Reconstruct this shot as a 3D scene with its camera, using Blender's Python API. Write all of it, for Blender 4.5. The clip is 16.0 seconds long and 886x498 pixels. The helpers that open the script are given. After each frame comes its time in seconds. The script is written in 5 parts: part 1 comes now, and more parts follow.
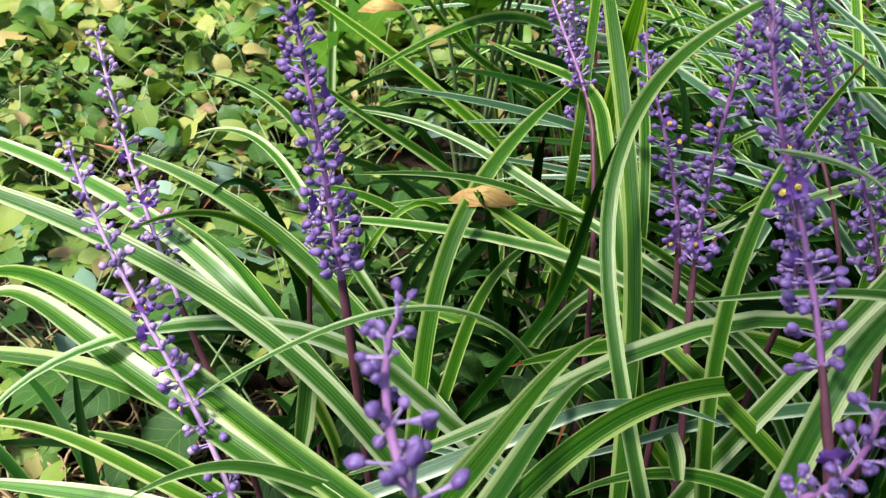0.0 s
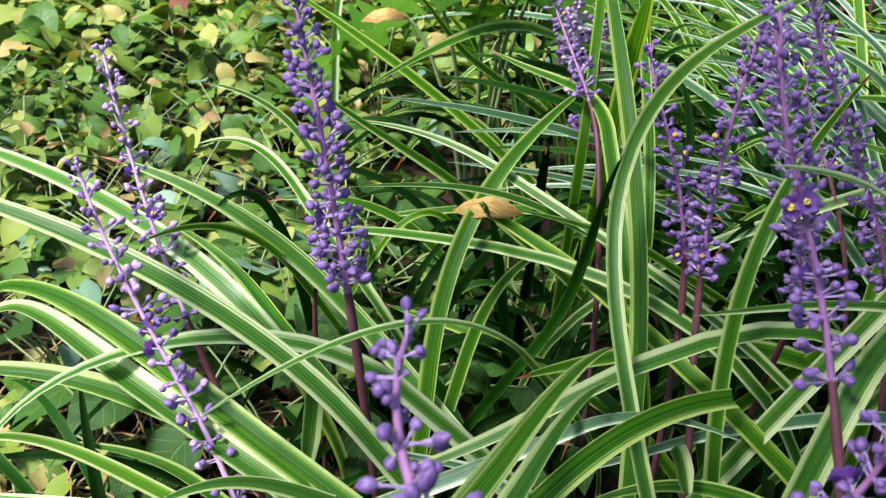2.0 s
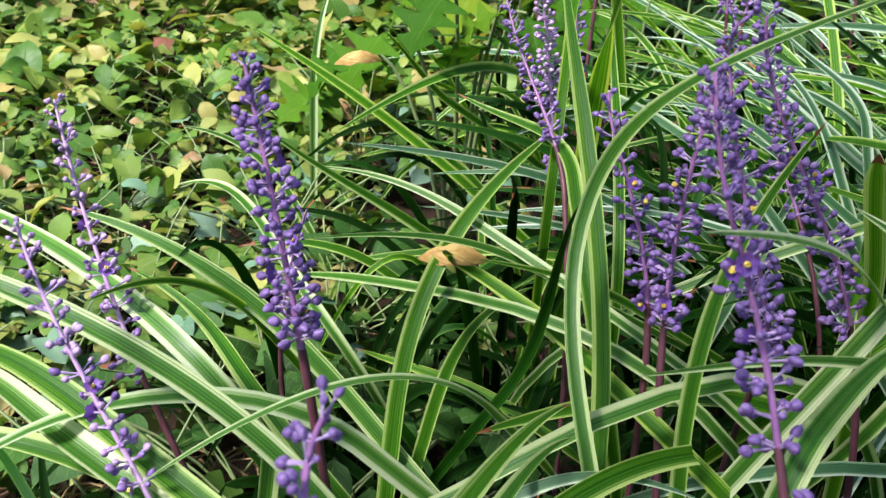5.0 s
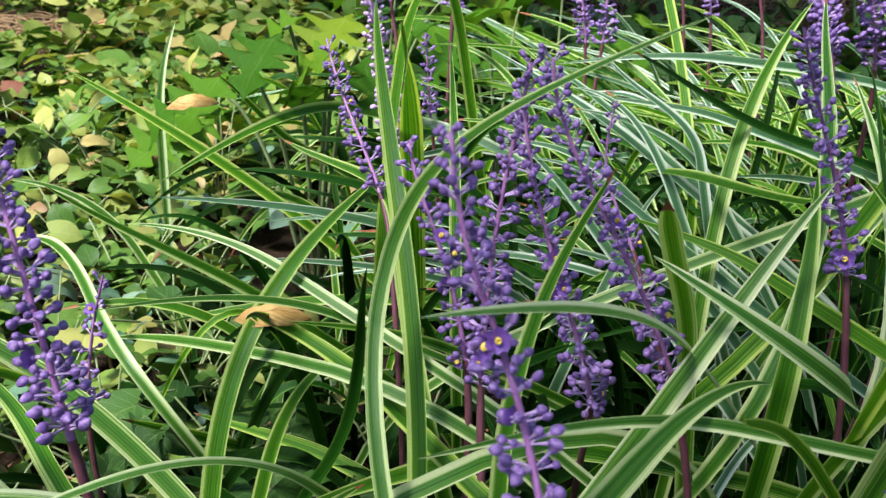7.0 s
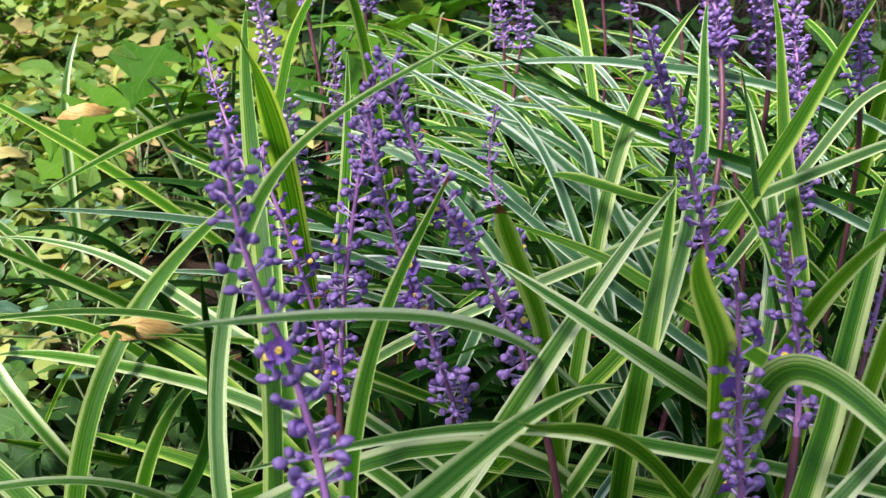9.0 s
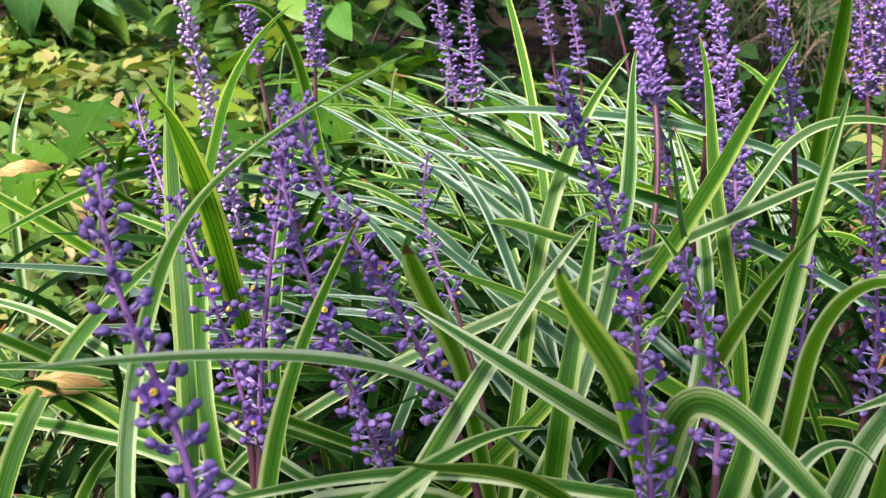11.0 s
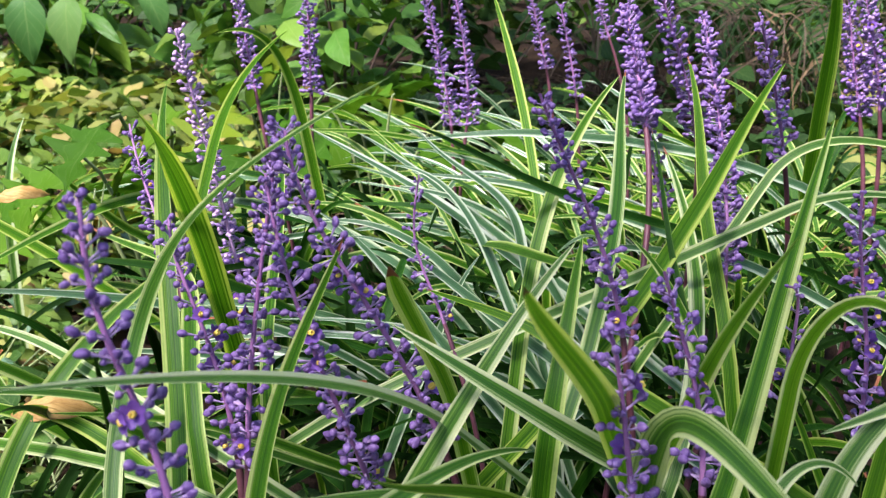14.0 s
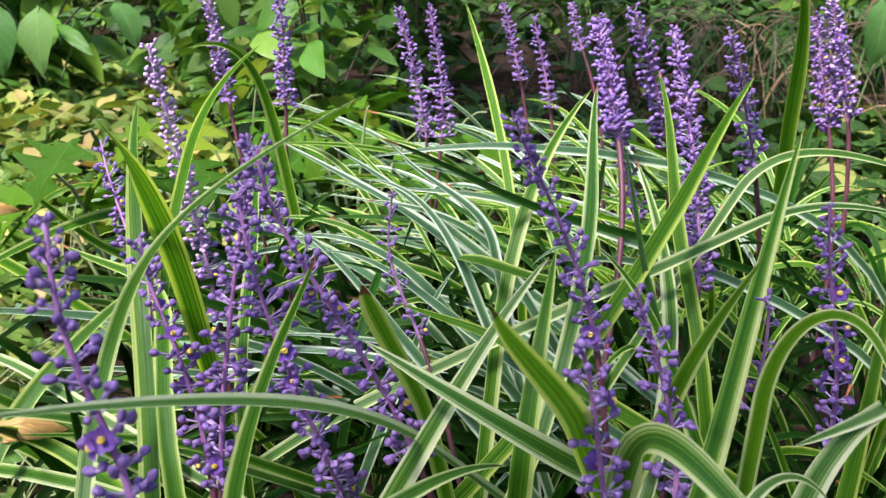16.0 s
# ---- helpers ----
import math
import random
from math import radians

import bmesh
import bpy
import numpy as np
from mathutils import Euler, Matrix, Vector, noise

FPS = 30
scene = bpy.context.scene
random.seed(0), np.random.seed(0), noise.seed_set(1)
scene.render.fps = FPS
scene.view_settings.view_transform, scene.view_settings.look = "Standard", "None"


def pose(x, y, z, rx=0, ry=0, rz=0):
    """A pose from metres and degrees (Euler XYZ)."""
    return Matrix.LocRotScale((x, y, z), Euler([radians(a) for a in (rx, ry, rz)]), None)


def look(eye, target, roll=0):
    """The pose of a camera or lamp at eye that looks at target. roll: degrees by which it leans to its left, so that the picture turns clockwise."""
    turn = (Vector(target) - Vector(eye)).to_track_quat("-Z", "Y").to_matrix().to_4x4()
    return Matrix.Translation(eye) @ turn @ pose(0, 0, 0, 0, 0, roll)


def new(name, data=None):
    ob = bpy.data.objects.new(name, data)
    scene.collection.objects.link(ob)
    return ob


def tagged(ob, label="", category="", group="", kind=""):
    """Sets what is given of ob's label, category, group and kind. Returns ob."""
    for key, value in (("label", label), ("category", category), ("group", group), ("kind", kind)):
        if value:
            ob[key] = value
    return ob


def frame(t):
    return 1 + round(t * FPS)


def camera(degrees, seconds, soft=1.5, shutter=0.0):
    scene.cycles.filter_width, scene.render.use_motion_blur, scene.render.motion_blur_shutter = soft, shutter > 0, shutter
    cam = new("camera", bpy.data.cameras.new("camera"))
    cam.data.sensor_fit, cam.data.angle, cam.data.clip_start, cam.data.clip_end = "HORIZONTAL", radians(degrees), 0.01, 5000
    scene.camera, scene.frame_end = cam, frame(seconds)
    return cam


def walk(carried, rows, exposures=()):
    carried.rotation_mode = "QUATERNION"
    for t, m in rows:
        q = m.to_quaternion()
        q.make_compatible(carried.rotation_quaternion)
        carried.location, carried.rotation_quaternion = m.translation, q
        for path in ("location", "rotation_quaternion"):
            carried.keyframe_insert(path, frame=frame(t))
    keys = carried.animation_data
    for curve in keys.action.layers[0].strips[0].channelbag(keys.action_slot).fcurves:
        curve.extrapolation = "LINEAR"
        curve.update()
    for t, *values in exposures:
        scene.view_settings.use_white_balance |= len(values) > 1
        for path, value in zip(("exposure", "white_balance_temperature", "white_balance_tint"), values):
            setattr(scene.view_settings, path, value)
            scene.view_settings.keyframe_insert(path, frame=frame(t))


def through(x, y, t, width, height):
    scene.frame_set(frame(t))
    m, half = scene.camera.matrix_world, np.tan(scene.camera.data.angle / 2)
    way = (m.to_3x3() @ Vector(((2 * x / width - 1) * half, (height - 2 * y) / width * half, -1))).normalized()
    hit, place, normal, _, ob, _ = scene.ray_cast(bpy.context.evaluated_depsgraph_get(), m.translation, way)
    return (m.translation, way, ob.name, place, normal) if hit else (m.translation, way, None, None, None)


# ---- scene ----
cam = camera(54.5, 16.0, soft=1.3, shutter=0.4)
# seconds, eye, target, lean
PATH = [
    (0, (0.0667, 0.0015, 0.5172), (-0.1396, 1.6651, -0.5736), 3.68),
    (0.5, (0.0659, 0.0013, 0.5183), (-0.1443, 1.6649, -0.5717), 3.48),
    (1, (0.0653, 0.0018, 0.5182), (-0.1453, 1.6673, -0.5690), 3.44),
    (1.5, (0.0675, 0.0037, 0.5174), (-0.1438, 1.6704, -0.5678), 3.43),
    (2, (0.0643, 0.0034, 0.5199), (-0.1483, 1.6723, -0.5616), 3.33),
    (2.5, (0.0653, 0.0013, 0.5212), (-0.1499, 1.6713, -0.5580), 3.28),
    (3, (0.0648, 0.0015, 0.5200), (-0.1479, 1.6744, -0.5553), 3.41),
    (5.5, (0.0935, 0.0304, 0.5283), (-0.1174, 1.7439, -0.4814), 2.42),
    (6, (0.1085, 0.0445, 0.5270), (-0.0576, 1.7726, -0.4662), 2.57),
    (6.5, (0.1237, 0.0487, 0.5312), (0.0305, 1.7927, -0.4435), 2.58),
    (7, (0.1316, 0.0554, 0.5290), (0.1037, 1.8068, -0.4363), 3.11),
    (7.5, (0.1479, 0.0582, 0.5285), (0.1204, 1.8141, -0.4286), 3.21),
    (8, (0.1573, 0.0599, 0.5291), (0.1322, 1.8145, -0.4303), 2.88),
    (8.5, (0.1706, 0.0614, 0.5297), (0.1753, 1.8144, -0.4331), 2.60),
    (9, (0.1811, 0.0619, 0.5278), (0.2348, 1.8234, -0.4179), 3.32),
    (9.5, (0.1855, 0.0614, 0.5242), (0.2472, 1.8348, -0.3985), 2.55),
    (10, (0.1940, 0.0639, 0.5230), (0.2929, 1.8556, -0.3602), 3.10),
    (12.5, (0.2122, 0.0555, 0.5222), (0.3095, 1.8973, -0.2512), 2.49),
    (13, (0.2117, 0.0574, 0.5225), (0.3019, 1.9040, -0.2403), 2.42),
    (13.5, (0.2134, 0.0574, 0.5226), (0.3045, 1.9021, -0.2448), 2.57),
    (14, (0.2141, 0.0581, 0.5233), (0.3090, 1.8999, -0.2505), 2.33),
    (14.5, (0.2151, 0.0580, 0.5233), (0.3170, 1.9000, -0.2491), 2.26),
    (15, (0.2148, 0.0575, 0.5236), (0.3126, 1.8990, -0.2507), 2.20),
    (15.5, (0.2139, 0.0579, 0.5239), (0.3198, 1.9063, -0.2326), 2.18),
    (16, (0.2158, 0.0587, 0.5264), (0.3625, 1.9062, -0.2254), 2.45),
]
# seconds, stops, kelvin, tint
EXPOSURES = [(0.0, 1.27, 5720, 21), (5.5, 1.30, 5720, 22), (9.0, 1.45, 5740, 27), (12.5, 1.53, 5800, 34), (16.0, 1.53, 5800, 34)]
cam.data.dof.use_dof, cam.data.dof.focus_distance, cam.data.dof.aperture_fstop = True, 0.48, 27.0
walk(cam, [(t, look(eye, target, roll)) for t, eye, target, roll in PATH], EXPOSURES)

# ---- light: bright hazy sky, soft sun over the left shoulder ----
SUN_FROM = Vector((-0.42, -0.32, 0.88)).normalized()
world = bpy.data.worlds.new("sky")
scene.world = world
world.use_nodes = True
wn = world.node_tree
wn.nodes.clear()
sky = wn.nodes.new("ShaderNodeTexSky")
sky.sky_type, sky.sun_disc = "NISHITA", False
sky.sun_elevation = math.asin(SUN_FROM.z)
sky.sun_rotation = math.atan2(SUN_FROM.x, SUN_FROM.y)
sky.air_density, sky.dust_density = 1.0, 2.5
bg = wn.nodes.new("ShaderNodeBackground")
bg.inputs["Strength"].default_value = 0.099
wo = wn.nodes.new("ShaderNodeOutputWorld")
wn.links.new(sky.outputs[0], bg.inputs["Color"])
wn.links.new(bg.outputs[0], wo.inputs["Surface"])
sun = new("sun", bpy.data.lights.new("sun", "SUN"))
sun.data.energy, sun.data.angle, sun.data.color = 4.8, radians(11.0), (1.0, 0.93, 0.80)
sun.matrix_basis = look(SUN_FROM * 6, (0, 0, 0))

# ---- materials ----
class Nodes:
    """A small wrapper for building node trees."""

    def __init__(self, name):
        self.mat = bpy.data.materials.new(name)
        self.mat.use_nodes = True
        self.tree = self.mat.node_tree
        self.tree.nodes.clear()

    def add(self, kind, **sockets):
        n = self.tree.nodes.new(kind)
        for key, value in sockets.items():
            self.put(n, key, value)
        return n

    def put(self, n, key, value):
        sock = n.inputs[int(key[1:]) if key[0] == "_" and key[1:].isdigit() else key.replace("_", " ")]
        if isinstance(value, bpy.types.NodeSocket):
            self.tree.links.new(value, sock)
        else:
            sock.default_value = value

    def math(self, op, a, b=0.0, clamp=False):
        n = self.tree.nodes.new("ShaderNodeMath")
        n.operation, n.use_clamp = op, clamp
        self.put(n, "_0", a)
        self.put(n, "_1", b)
        return n.outputs[0]

    def ramp(self, fac, *stops):
        n = self.tree.nodes.new("ShaderNodeValToRGB")
        el = n.color_ramp.elements
        while len(el) < len(stops):
            el.new(0.5)
        for e, (at, c) in zip(el, stops):
            e.position, e.color = at, (*c, 1)
        self.put(n, "_0", fac)
        return n.outputs[0]

    def mix(self, fac, a, b, blend="MIX"):
        n = self.tree.nodes.new("ShaderNodeMix")
        n.data_type, n.blend_type = "RGBA", blend
        for k, v in ((0, fac), (6, a), (7, b)):
            if isinstance(v, bpy.types.NodeSocket):
                self.tree.links.new(v, n.inputs[k])
            else:
                n.inputs[k].default_value = v if k == 0 else (*v, 1)
        return n.outputs[2]

    def noise(self, vec, scale, detail=3.0, rough=0.5):
        n = self.tree.nodes.new("ShaderNodeTexNoise")
        self.put(n, "Vector", vec)
        n.inputs["Scale"].default_value, n.inputs["Detail"].default_value, n.inputs["Roughness"].default_value = scale, detail, rough
        return n.outputs["Fac"]

    def scaled(self, vec, x, y, z):
        n = self.tree.nodes.new("ShaderNodeVectorMath")
        n.operation = "MULTIPLY"
        self.put(n, "_0", vec)
        n.inputs[1].default_value = (x, y, z)
        return n.outputs[0]

    def shifted(self, vec, by):
        n = self.tree.nodes.new("ShaderNodeVectorMath")
        n.operation = "ADD"
        self.put(n, "_0", vec)
        self.put(n, "_1", by)
        return n.outputs[0]

    def bump(self, height, strength, distance):
        n = self.add("ShaderNodeBump", Height=height, Strength=strength, Distance=distance)
        return n.outputs[0]

    def finish(self, colour, rough, normal=None, through=0.0, through_colour=None, spec=0.5, sheen=0.0):
        p = self.add("ShaderNodeBsdfPrincipled", Base_Color=colour if isinstance(colour, bpy.types.NodeSocket) else (*colour, 1), Roughness=rough)
        p.inputs["Specular IOR Level"].default_value = spec
        if sheen:
            p.inputs["Sheen Weight"].default_value = sheen
        if normal is not None:
            self.put(p, "Normal", normal)
        shader = p.outputs[0]
        if through > 0:
            t = self.add("ShaderNodeBsdfTranslucent")
            c = through_colour if through_colour is not None else colour
            self.put(t, "Color", c if isinstance(c, bpy.types.NodeSocket) else (*c, 1))
            m = self.add("ShaderNodeMixShader", _0=through, _1=shader, _2=t.outputs[0])
            shader = m.outputs[0]
        out = self.add("ShaderNodeOutputMaterial")
        self.tree.links.new(shader, out.inputs["Surface"])
        return self.mat


def blade_material(name, green, green_light, cream, margin, gloss=0.30, thin=0.30, spec=0.5):
    """Strap leaf: dark green middle with a few fine lines, cream margins that run into it in streaks; u runs across, v along in metres."""
    n = Nodes(name)
    uv = n.add("ShaderNodeTexCoord").outputs["UV"]
    u = n.add("ShaderNodeSeparateXYZ", _0=uv).outputs[0]
    rnd = n.add("ShaderNodeObjectInfo").outputs["Random"]
    off = n.add("ShaderNodeCombineXYZ", _0=n.math("MULTIPLY", rnd, 37.0), _1=n.math("MULTIPLY", rnd, 91.0), _2=0.0).outputs[0]
    stripe = n.noise(n.shifted(n.scaled(uv, 5, 0.14, 1), off), 1.5, 1.0, 0.5)
    fine = n.noise(n.shifted(n.scaled(uv, 15, 0.12, 1), n.scaled(off, 1.7, 1, 1)), 1.5, 2.0, 0.6)
    lean = n.math("MULTIPLY", n.math("SUBTRACT", n.math("FRACT", n.math("MULTIPLY", rnd, 13.7)), 0.5), 0.26)
    edge = n.math("MULTIPLY", n.math("ABSOLUTE", n.math("SUBTRACT", u, n.math("ADD", 0.5, lean))), 2.0)
    lim = n.math("ADD", margin, n.math("MULTIPLY", n.math("SUBTRACT", rnd, 0.5), 0.16))
    wob = n.math("MULTIPLY", n.math("SUBTRACT", stripe, 0.5), 0.55)
    hair = n.math("MULTIPLY", n.math("SUBTRACT", fine, 0.5), 1.0)
    reach = n.math("ADD", n.math("ADD", edge, wob), hair)
    pale = n.math("MULTIPLY", n.math("SUBTRACT", reach, lim), 5.0, True)
    rim = n.math("MULTIPLY", n.math("SUBTRACT", n.math("ABSOLUTE", n.math("SUBTRACT", u, 0.5)), 0.45), 28.0, True)
    pale = n.math("MAXIMUM", pale, rim)
    halo = n.math("MULTIPLY", n.math("SUBTRACT", reach, n.math("SUBTRACT", lim, 0.22)), 3.5, True)
    lines = n.math("MULTIPLY", n.math("SUBTRACT", fine, 0.46), 5.0, True)
    mid = n.mix(n.math("MULTIPLY", lines, 0.78), green, green_light)
    mid = n.mix(n.math("MULTIPLY", halo, 0.60), mid, green_light)
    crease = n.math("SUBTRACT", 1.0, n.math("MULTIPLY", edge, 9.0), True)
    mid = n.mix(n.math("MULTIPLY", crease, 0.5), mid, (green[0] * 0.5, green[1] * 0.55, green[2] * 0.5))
    warm = n.mix(n.math("MULTIPLY", rnd, 0.7), cream, (cream[0] * 0.87, cream[1] * 0.95, cream[2] * 0.58))
    worn = n.mix(n.math("MULTIPLY", lines, 0.58), warm, green_light)
    col = n.mix(pale, mid, worn)
    tone = n.noise(n.shifted(n.scaled(uv, 0.6, 2.2, 1), off), 2.0, 3.0)
    col = n.mix(n.math("MULTIPLY", n.math("SUBTRACT", tone, 0.35), 0.9, True), col, n.mix(1.0, col, (0.82, 0.90, 0.74), "MULTIPLY"))
    spot = n.noise(n.shifted(n.scaled(uv, 1.2, 12, 1), off), 3.0, 3.0, 0.65)
    col = n.mix(n.math("MULTIPLY", n.math("SUBTRACT", spot, 0.74), 7.0, True), col, (0.24, 0.16, 0.06))
    groove = n.math("SINE", n.math("MULTIPLY", u, 95.0))
    h = n.math("ADD", n.math("MULTIPLY", groove, 0.20), fine)
    thru = n.mix(1.0, col, (0.92, 1.0, 0.22), "MULTIPLY")
    rough = n.math("ADD", gloss, n.math("MULTIPLY", tone, 0.22))
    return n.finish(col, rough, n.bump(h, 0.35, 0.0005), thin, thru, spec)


LEAF = blade_material("variegated_leaf", (0.024, 0.122, 0.002), (0.140, 0.345, 0.009), (0.66, 0.76, 0.29), 0.63, 0.30, 0.48, 0.26)
LEAF_GREEN = blade_material("green_edged_leaf", (0.036, 0.155, 0.001), (0.165, 0.365, 0.006), (0.62, 0.73, 0.18), 0.71, 0.33, 0.52, 0.18)
LEAF_BRIGHT = blade_material("yellow_green_leaf", (0.070, 0.230, 0.002), (0.22, 0.44, 0.012), (0.75, 0.82, 0.40), 0.62, 0.32, 0.52, 0.20)
LEAF_PALE = blade_material("pale_striped_leaf", (0.032, 0.135, 0.008), (0.150, 0.330, 0.030), (0.71, 0.78, 0.44), 0.56, 0.27, 0.42, 0.36)
# cream leaf made whiter and wider-striped, sunlight on it put into colour
LEAF_SUNLIT_CREAM = blade_material("sunlit_cream_leaf", (0.050, 0.175, 0.014), (0.22, 0.40, 0.07), (0.70, 0.76, 0.52), 0.49, 0.30, 0.34)
# bluish stripes: the sky's sheen on upper leaves put into colour
LEAF_SHEEN = blade_material("sky_sheen_leaf", (0.034, 0.120, 0.034), (0.130, 0.265, 0.100), (0.68, 0.76, 0.62), 0.63, 0.25, 0.30, 0.58)
# two dark leaves: the shade in the clumps' gaps is put into their colour
LEAF_SHADE = blade_material("shaded_inner_leaf", (0.003, 0.014, 0.001), (0.006, 0.028, 0.002), (0.018, 0.048, 0.006), 0.90, 0.5, 0.06, 0.03)
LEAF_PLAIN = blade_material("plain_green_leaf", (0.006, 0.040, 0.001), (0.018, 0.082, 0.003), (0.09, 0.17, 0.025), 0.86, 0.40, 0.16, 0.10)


def simple(name, a, b, scale, rough=0.6, bump=0.2, dist=0.001, through=0.0, spec=0.4, sheen=0.0, vary=0.0):
    n = Nodes(name)
    obj = n.add("ShaderNodeTexCoord").outputs["Object"]
    rnd = n.add("ShaderNodeObjectInfo").outputs["Random"]
    big = n.noise(obj, scale, 4.0, 0.6)
    small = n.noise(obj, scale * 7, 3.0, 0.6)
    col = n.mix(n.math("MULTIPLY", n.math("SUBTRACT", big, 0.25), 2.0, True), a, b)
    if vary:
        col = n.mix(n.math("MULTIPLY", rnd, vary), col, b)
    return n.finish(col, rough, n.bump(small, bump, dist), through, None, spec, sheen)


def bud_material(name, dark, light, tip):
    """Violet bud: streaked along its length, no two alike."""
    n = Nodes(name)
    obj = n.add("ShaderNodeTexCoord").outputs["Object"]
    rnd = n.add("ShaderNodeObjectInfo").outputs["Random"]
    off = n.add("ShaderNodeCombineXYZ", _0=n.math("MULTIPLY", rnd, 3.1), _1=n.math("MULTIPLY", rnd, 7.7), _2=0.0).outputs[0]
    streak = n.noise(n.shifted(n.scaled(obj, 1.0, 1.0, 0.22), off), 900, 3.0, 0.6)
    blot = n.noise(n.shifted(obj, off), 330, 3.0, 0.6)
    col = n.mix(n.math("MULTIPLY", n.math("SUBTRACT", streak, 0.32), 2.4, True), dark, light)
    col = n.mix(n.math("MULTIPLY", n.math("SUBTRACT", blot, 0.48), 3.0, True), col, tip)
    col = n.mix(n.math("MULTIPLY", rnd, 0.55), col, dark)
    return n.finish(col, n.math("ADD", 0.36, n.math("MULTIPLY", blot, 0.25)), n.bump(streak, 0.25, 0.0004), 0.10, n.mix(1.0, col, (1.0, 0.55, 1.0), "MULTIPLY"), 0.5)


BUD = bud_material("violet_bud", (0.120, 0.062, 0.205), (0.265, 0.165, 0.385), (0.430, 0.310, 0.530))
PETAL = simple("violet_petal", (0.13, 0.055, 0.30), (0.25, 0.12, 0.42), 200, 0.5, 0.1, 0.0003, 0.25)
PEDICEL = simple("mauve_stalk", (0.30, 0.21, 0.38), (0.46, 0.34, 0.52), 150, 0.5, 0.1, 0.0003)
# paler buds: fading and sunlight on spike tops both put into colour
BUD_PALE = bud_material("sunlit_faded_bud", (0.34, 0.22, 0.38), (0.54, 0.40, 0.54), (0.68, 0.55, 0.66))
RACHIS = simple("mauve_stem", (0.20, 0.080, 0.20), (0.34, 0.165, 0.32), 90, 0.45, 0.15, 0.0004)
# pinker stem under those buds, their sunlight put into it too
RACHIS_PALE = simple("pale_pink_stem", (0.42, 0.25, 0.42), (0.58, 0.40, 0.56), 90, 0.45, 0.15, 0.0004)
STEM = simple("brown_purple_stem", (0.065, 0.020, 0.028), (0.14, 0.050, 0.060), 60, 0.5, 0.2, 0.0005)
ANTHER = simple("yellow_anther", (0.78, 0.58, 0.04), (0.88, 0.74, 0.16), 300, 0.6)


def soil_material():
    n = Nodes("leaf_litter_soil")
    obj = n.add("ShaderNodeTexCoord").outputs["Object"]
    a = n.noise(obj, 14, 5, 0.65)
    b = n.noise(obj, 120, 4, 0.7)
    c = n.noise(n.scaled(obj, 1, 4, 1), 40, 4, 0.6)
    col = n.ramp(a, (0.3, (0.008, 0.006, 0.004)), (0.5, (0.018, 0.012, 0.007)), (0.7, (0.042, 0.027, 0.014)))
    col = n.mix(n.math("MULTIPLY", n.math("SUBTRACT", b, 0.55), 4.0, True), col, (0.07, 0.045, 0.022))
    col = n.mix(n.math("MULTIPLY", n.math("SUBTRACT", c, 0.60), 5.0, True), col, (0.03, 0.045, 0.012))
    return n.finish(col, 0.9, n.bump(n.math("ADD", a, b), 0.8, 0.01), 0.0, None, 0.08)


SOIL = soil_material()


def cover_material(name, stops, through=0.28, rough=0.42, veins=0.20, spec=0.17):
    """Small broad leaves: one colour a leaf out of the given range, veined, blotched."""
    n = Nodes(name)
    uv = n.add("ShaderNodeTexCoord").outputs["UV"]
    obj = n.add("ShaderNodeTexCoord").outputs["Object"]
    isl = n.add("ShaderNodeNewGeometry").outputs["Random Per Island"]
    rnd = n.add("ShaderNodeObjectInfo").outputs["Random"]
    pick = n.math("FRACT", n.math("ADD", isl, rnd))
    base = n.ramp(pick, *stops)
    blot = n.noise(obj, 45, 4, 0.6)
    col = n.mix(n.math("MULTIPLY", blot, 0.30), base, (0.05, 0.13, 0.015))
    sep = n.add("ShaderNodeSeparateXYZ", _0=uv)
    au = n.math("ABSOLUTE", n.math("SUBTRACT", sep.outputs[0], 0.5))
    rib = n.math("SINE", n.math("MULTIPLY", n.math("SUBTRACT", sep.outputs[1], n.math("MULTIPLY", au, 0.7)), 38.0))
    vein = n.math("MAXIMUM", n.math("SUBTRACT", 1.0, n.math("MULTIPLY", au, 30.0)), n.math("MULTIPLY", n.math("SUBTRACT", rib, 0.9), 6.0), True)
    col = n.mix(n.math("MULTIPLY", vein, veins, True), col, (0.30, 0.40, 0.12))
    brown = n.noise(obj, 90, 3, 0.7)
    col = n.mix(n.math("MULTIPLY", n.math("SUBTRACT", brown, 0.70), 7.0, True), col, (0.22, 0.12, 0.03))
    return n.finish(col, rough, n.bump(n.math("SUBTRACT", blot, vein), 0.35, 0.0012), through, n.mix(1.0, col, (1.0, 1.0, 0.35), "MULTIPLY"), spec)


COVER = cover_material("ground_cover_leaf", ((0.0, (0.022, 0.066, 0.010)), (0.25, (0.060, 0.140, 0.018)), (0.50, (0.110, 0.205, 0.028)), (0.74, (0.185, 0.260, 0.045)), (0.90, (0.31, 0.32, 0.085)), (0.96, (0.38, 0.26, 0.11)), (1.0, (0.22, 0.095, 0.045))), 0.32)
COVER_YELLOW = cover_material("yellowing_cover_leaf", ((0.0, (0.055, 0.150, 0.015)), (0.32, (0.140, 0.245, 0.028)), (0.65, (0.250, 0.315, 0.050)), (0.90, (0.38, 0.39, 0.100)), (1.0, (0.43, 0.31, 0.11))), 0.32)
COVER_BLUE = cover_material("blue_green_cover_leaf", ((0.0, (0.080, 0.180, 0.100)), (0.6, (0.145, 0.260, 0.160)), (1.0, (0.22, 0.33, 0.23))), 0.25, 0.35)
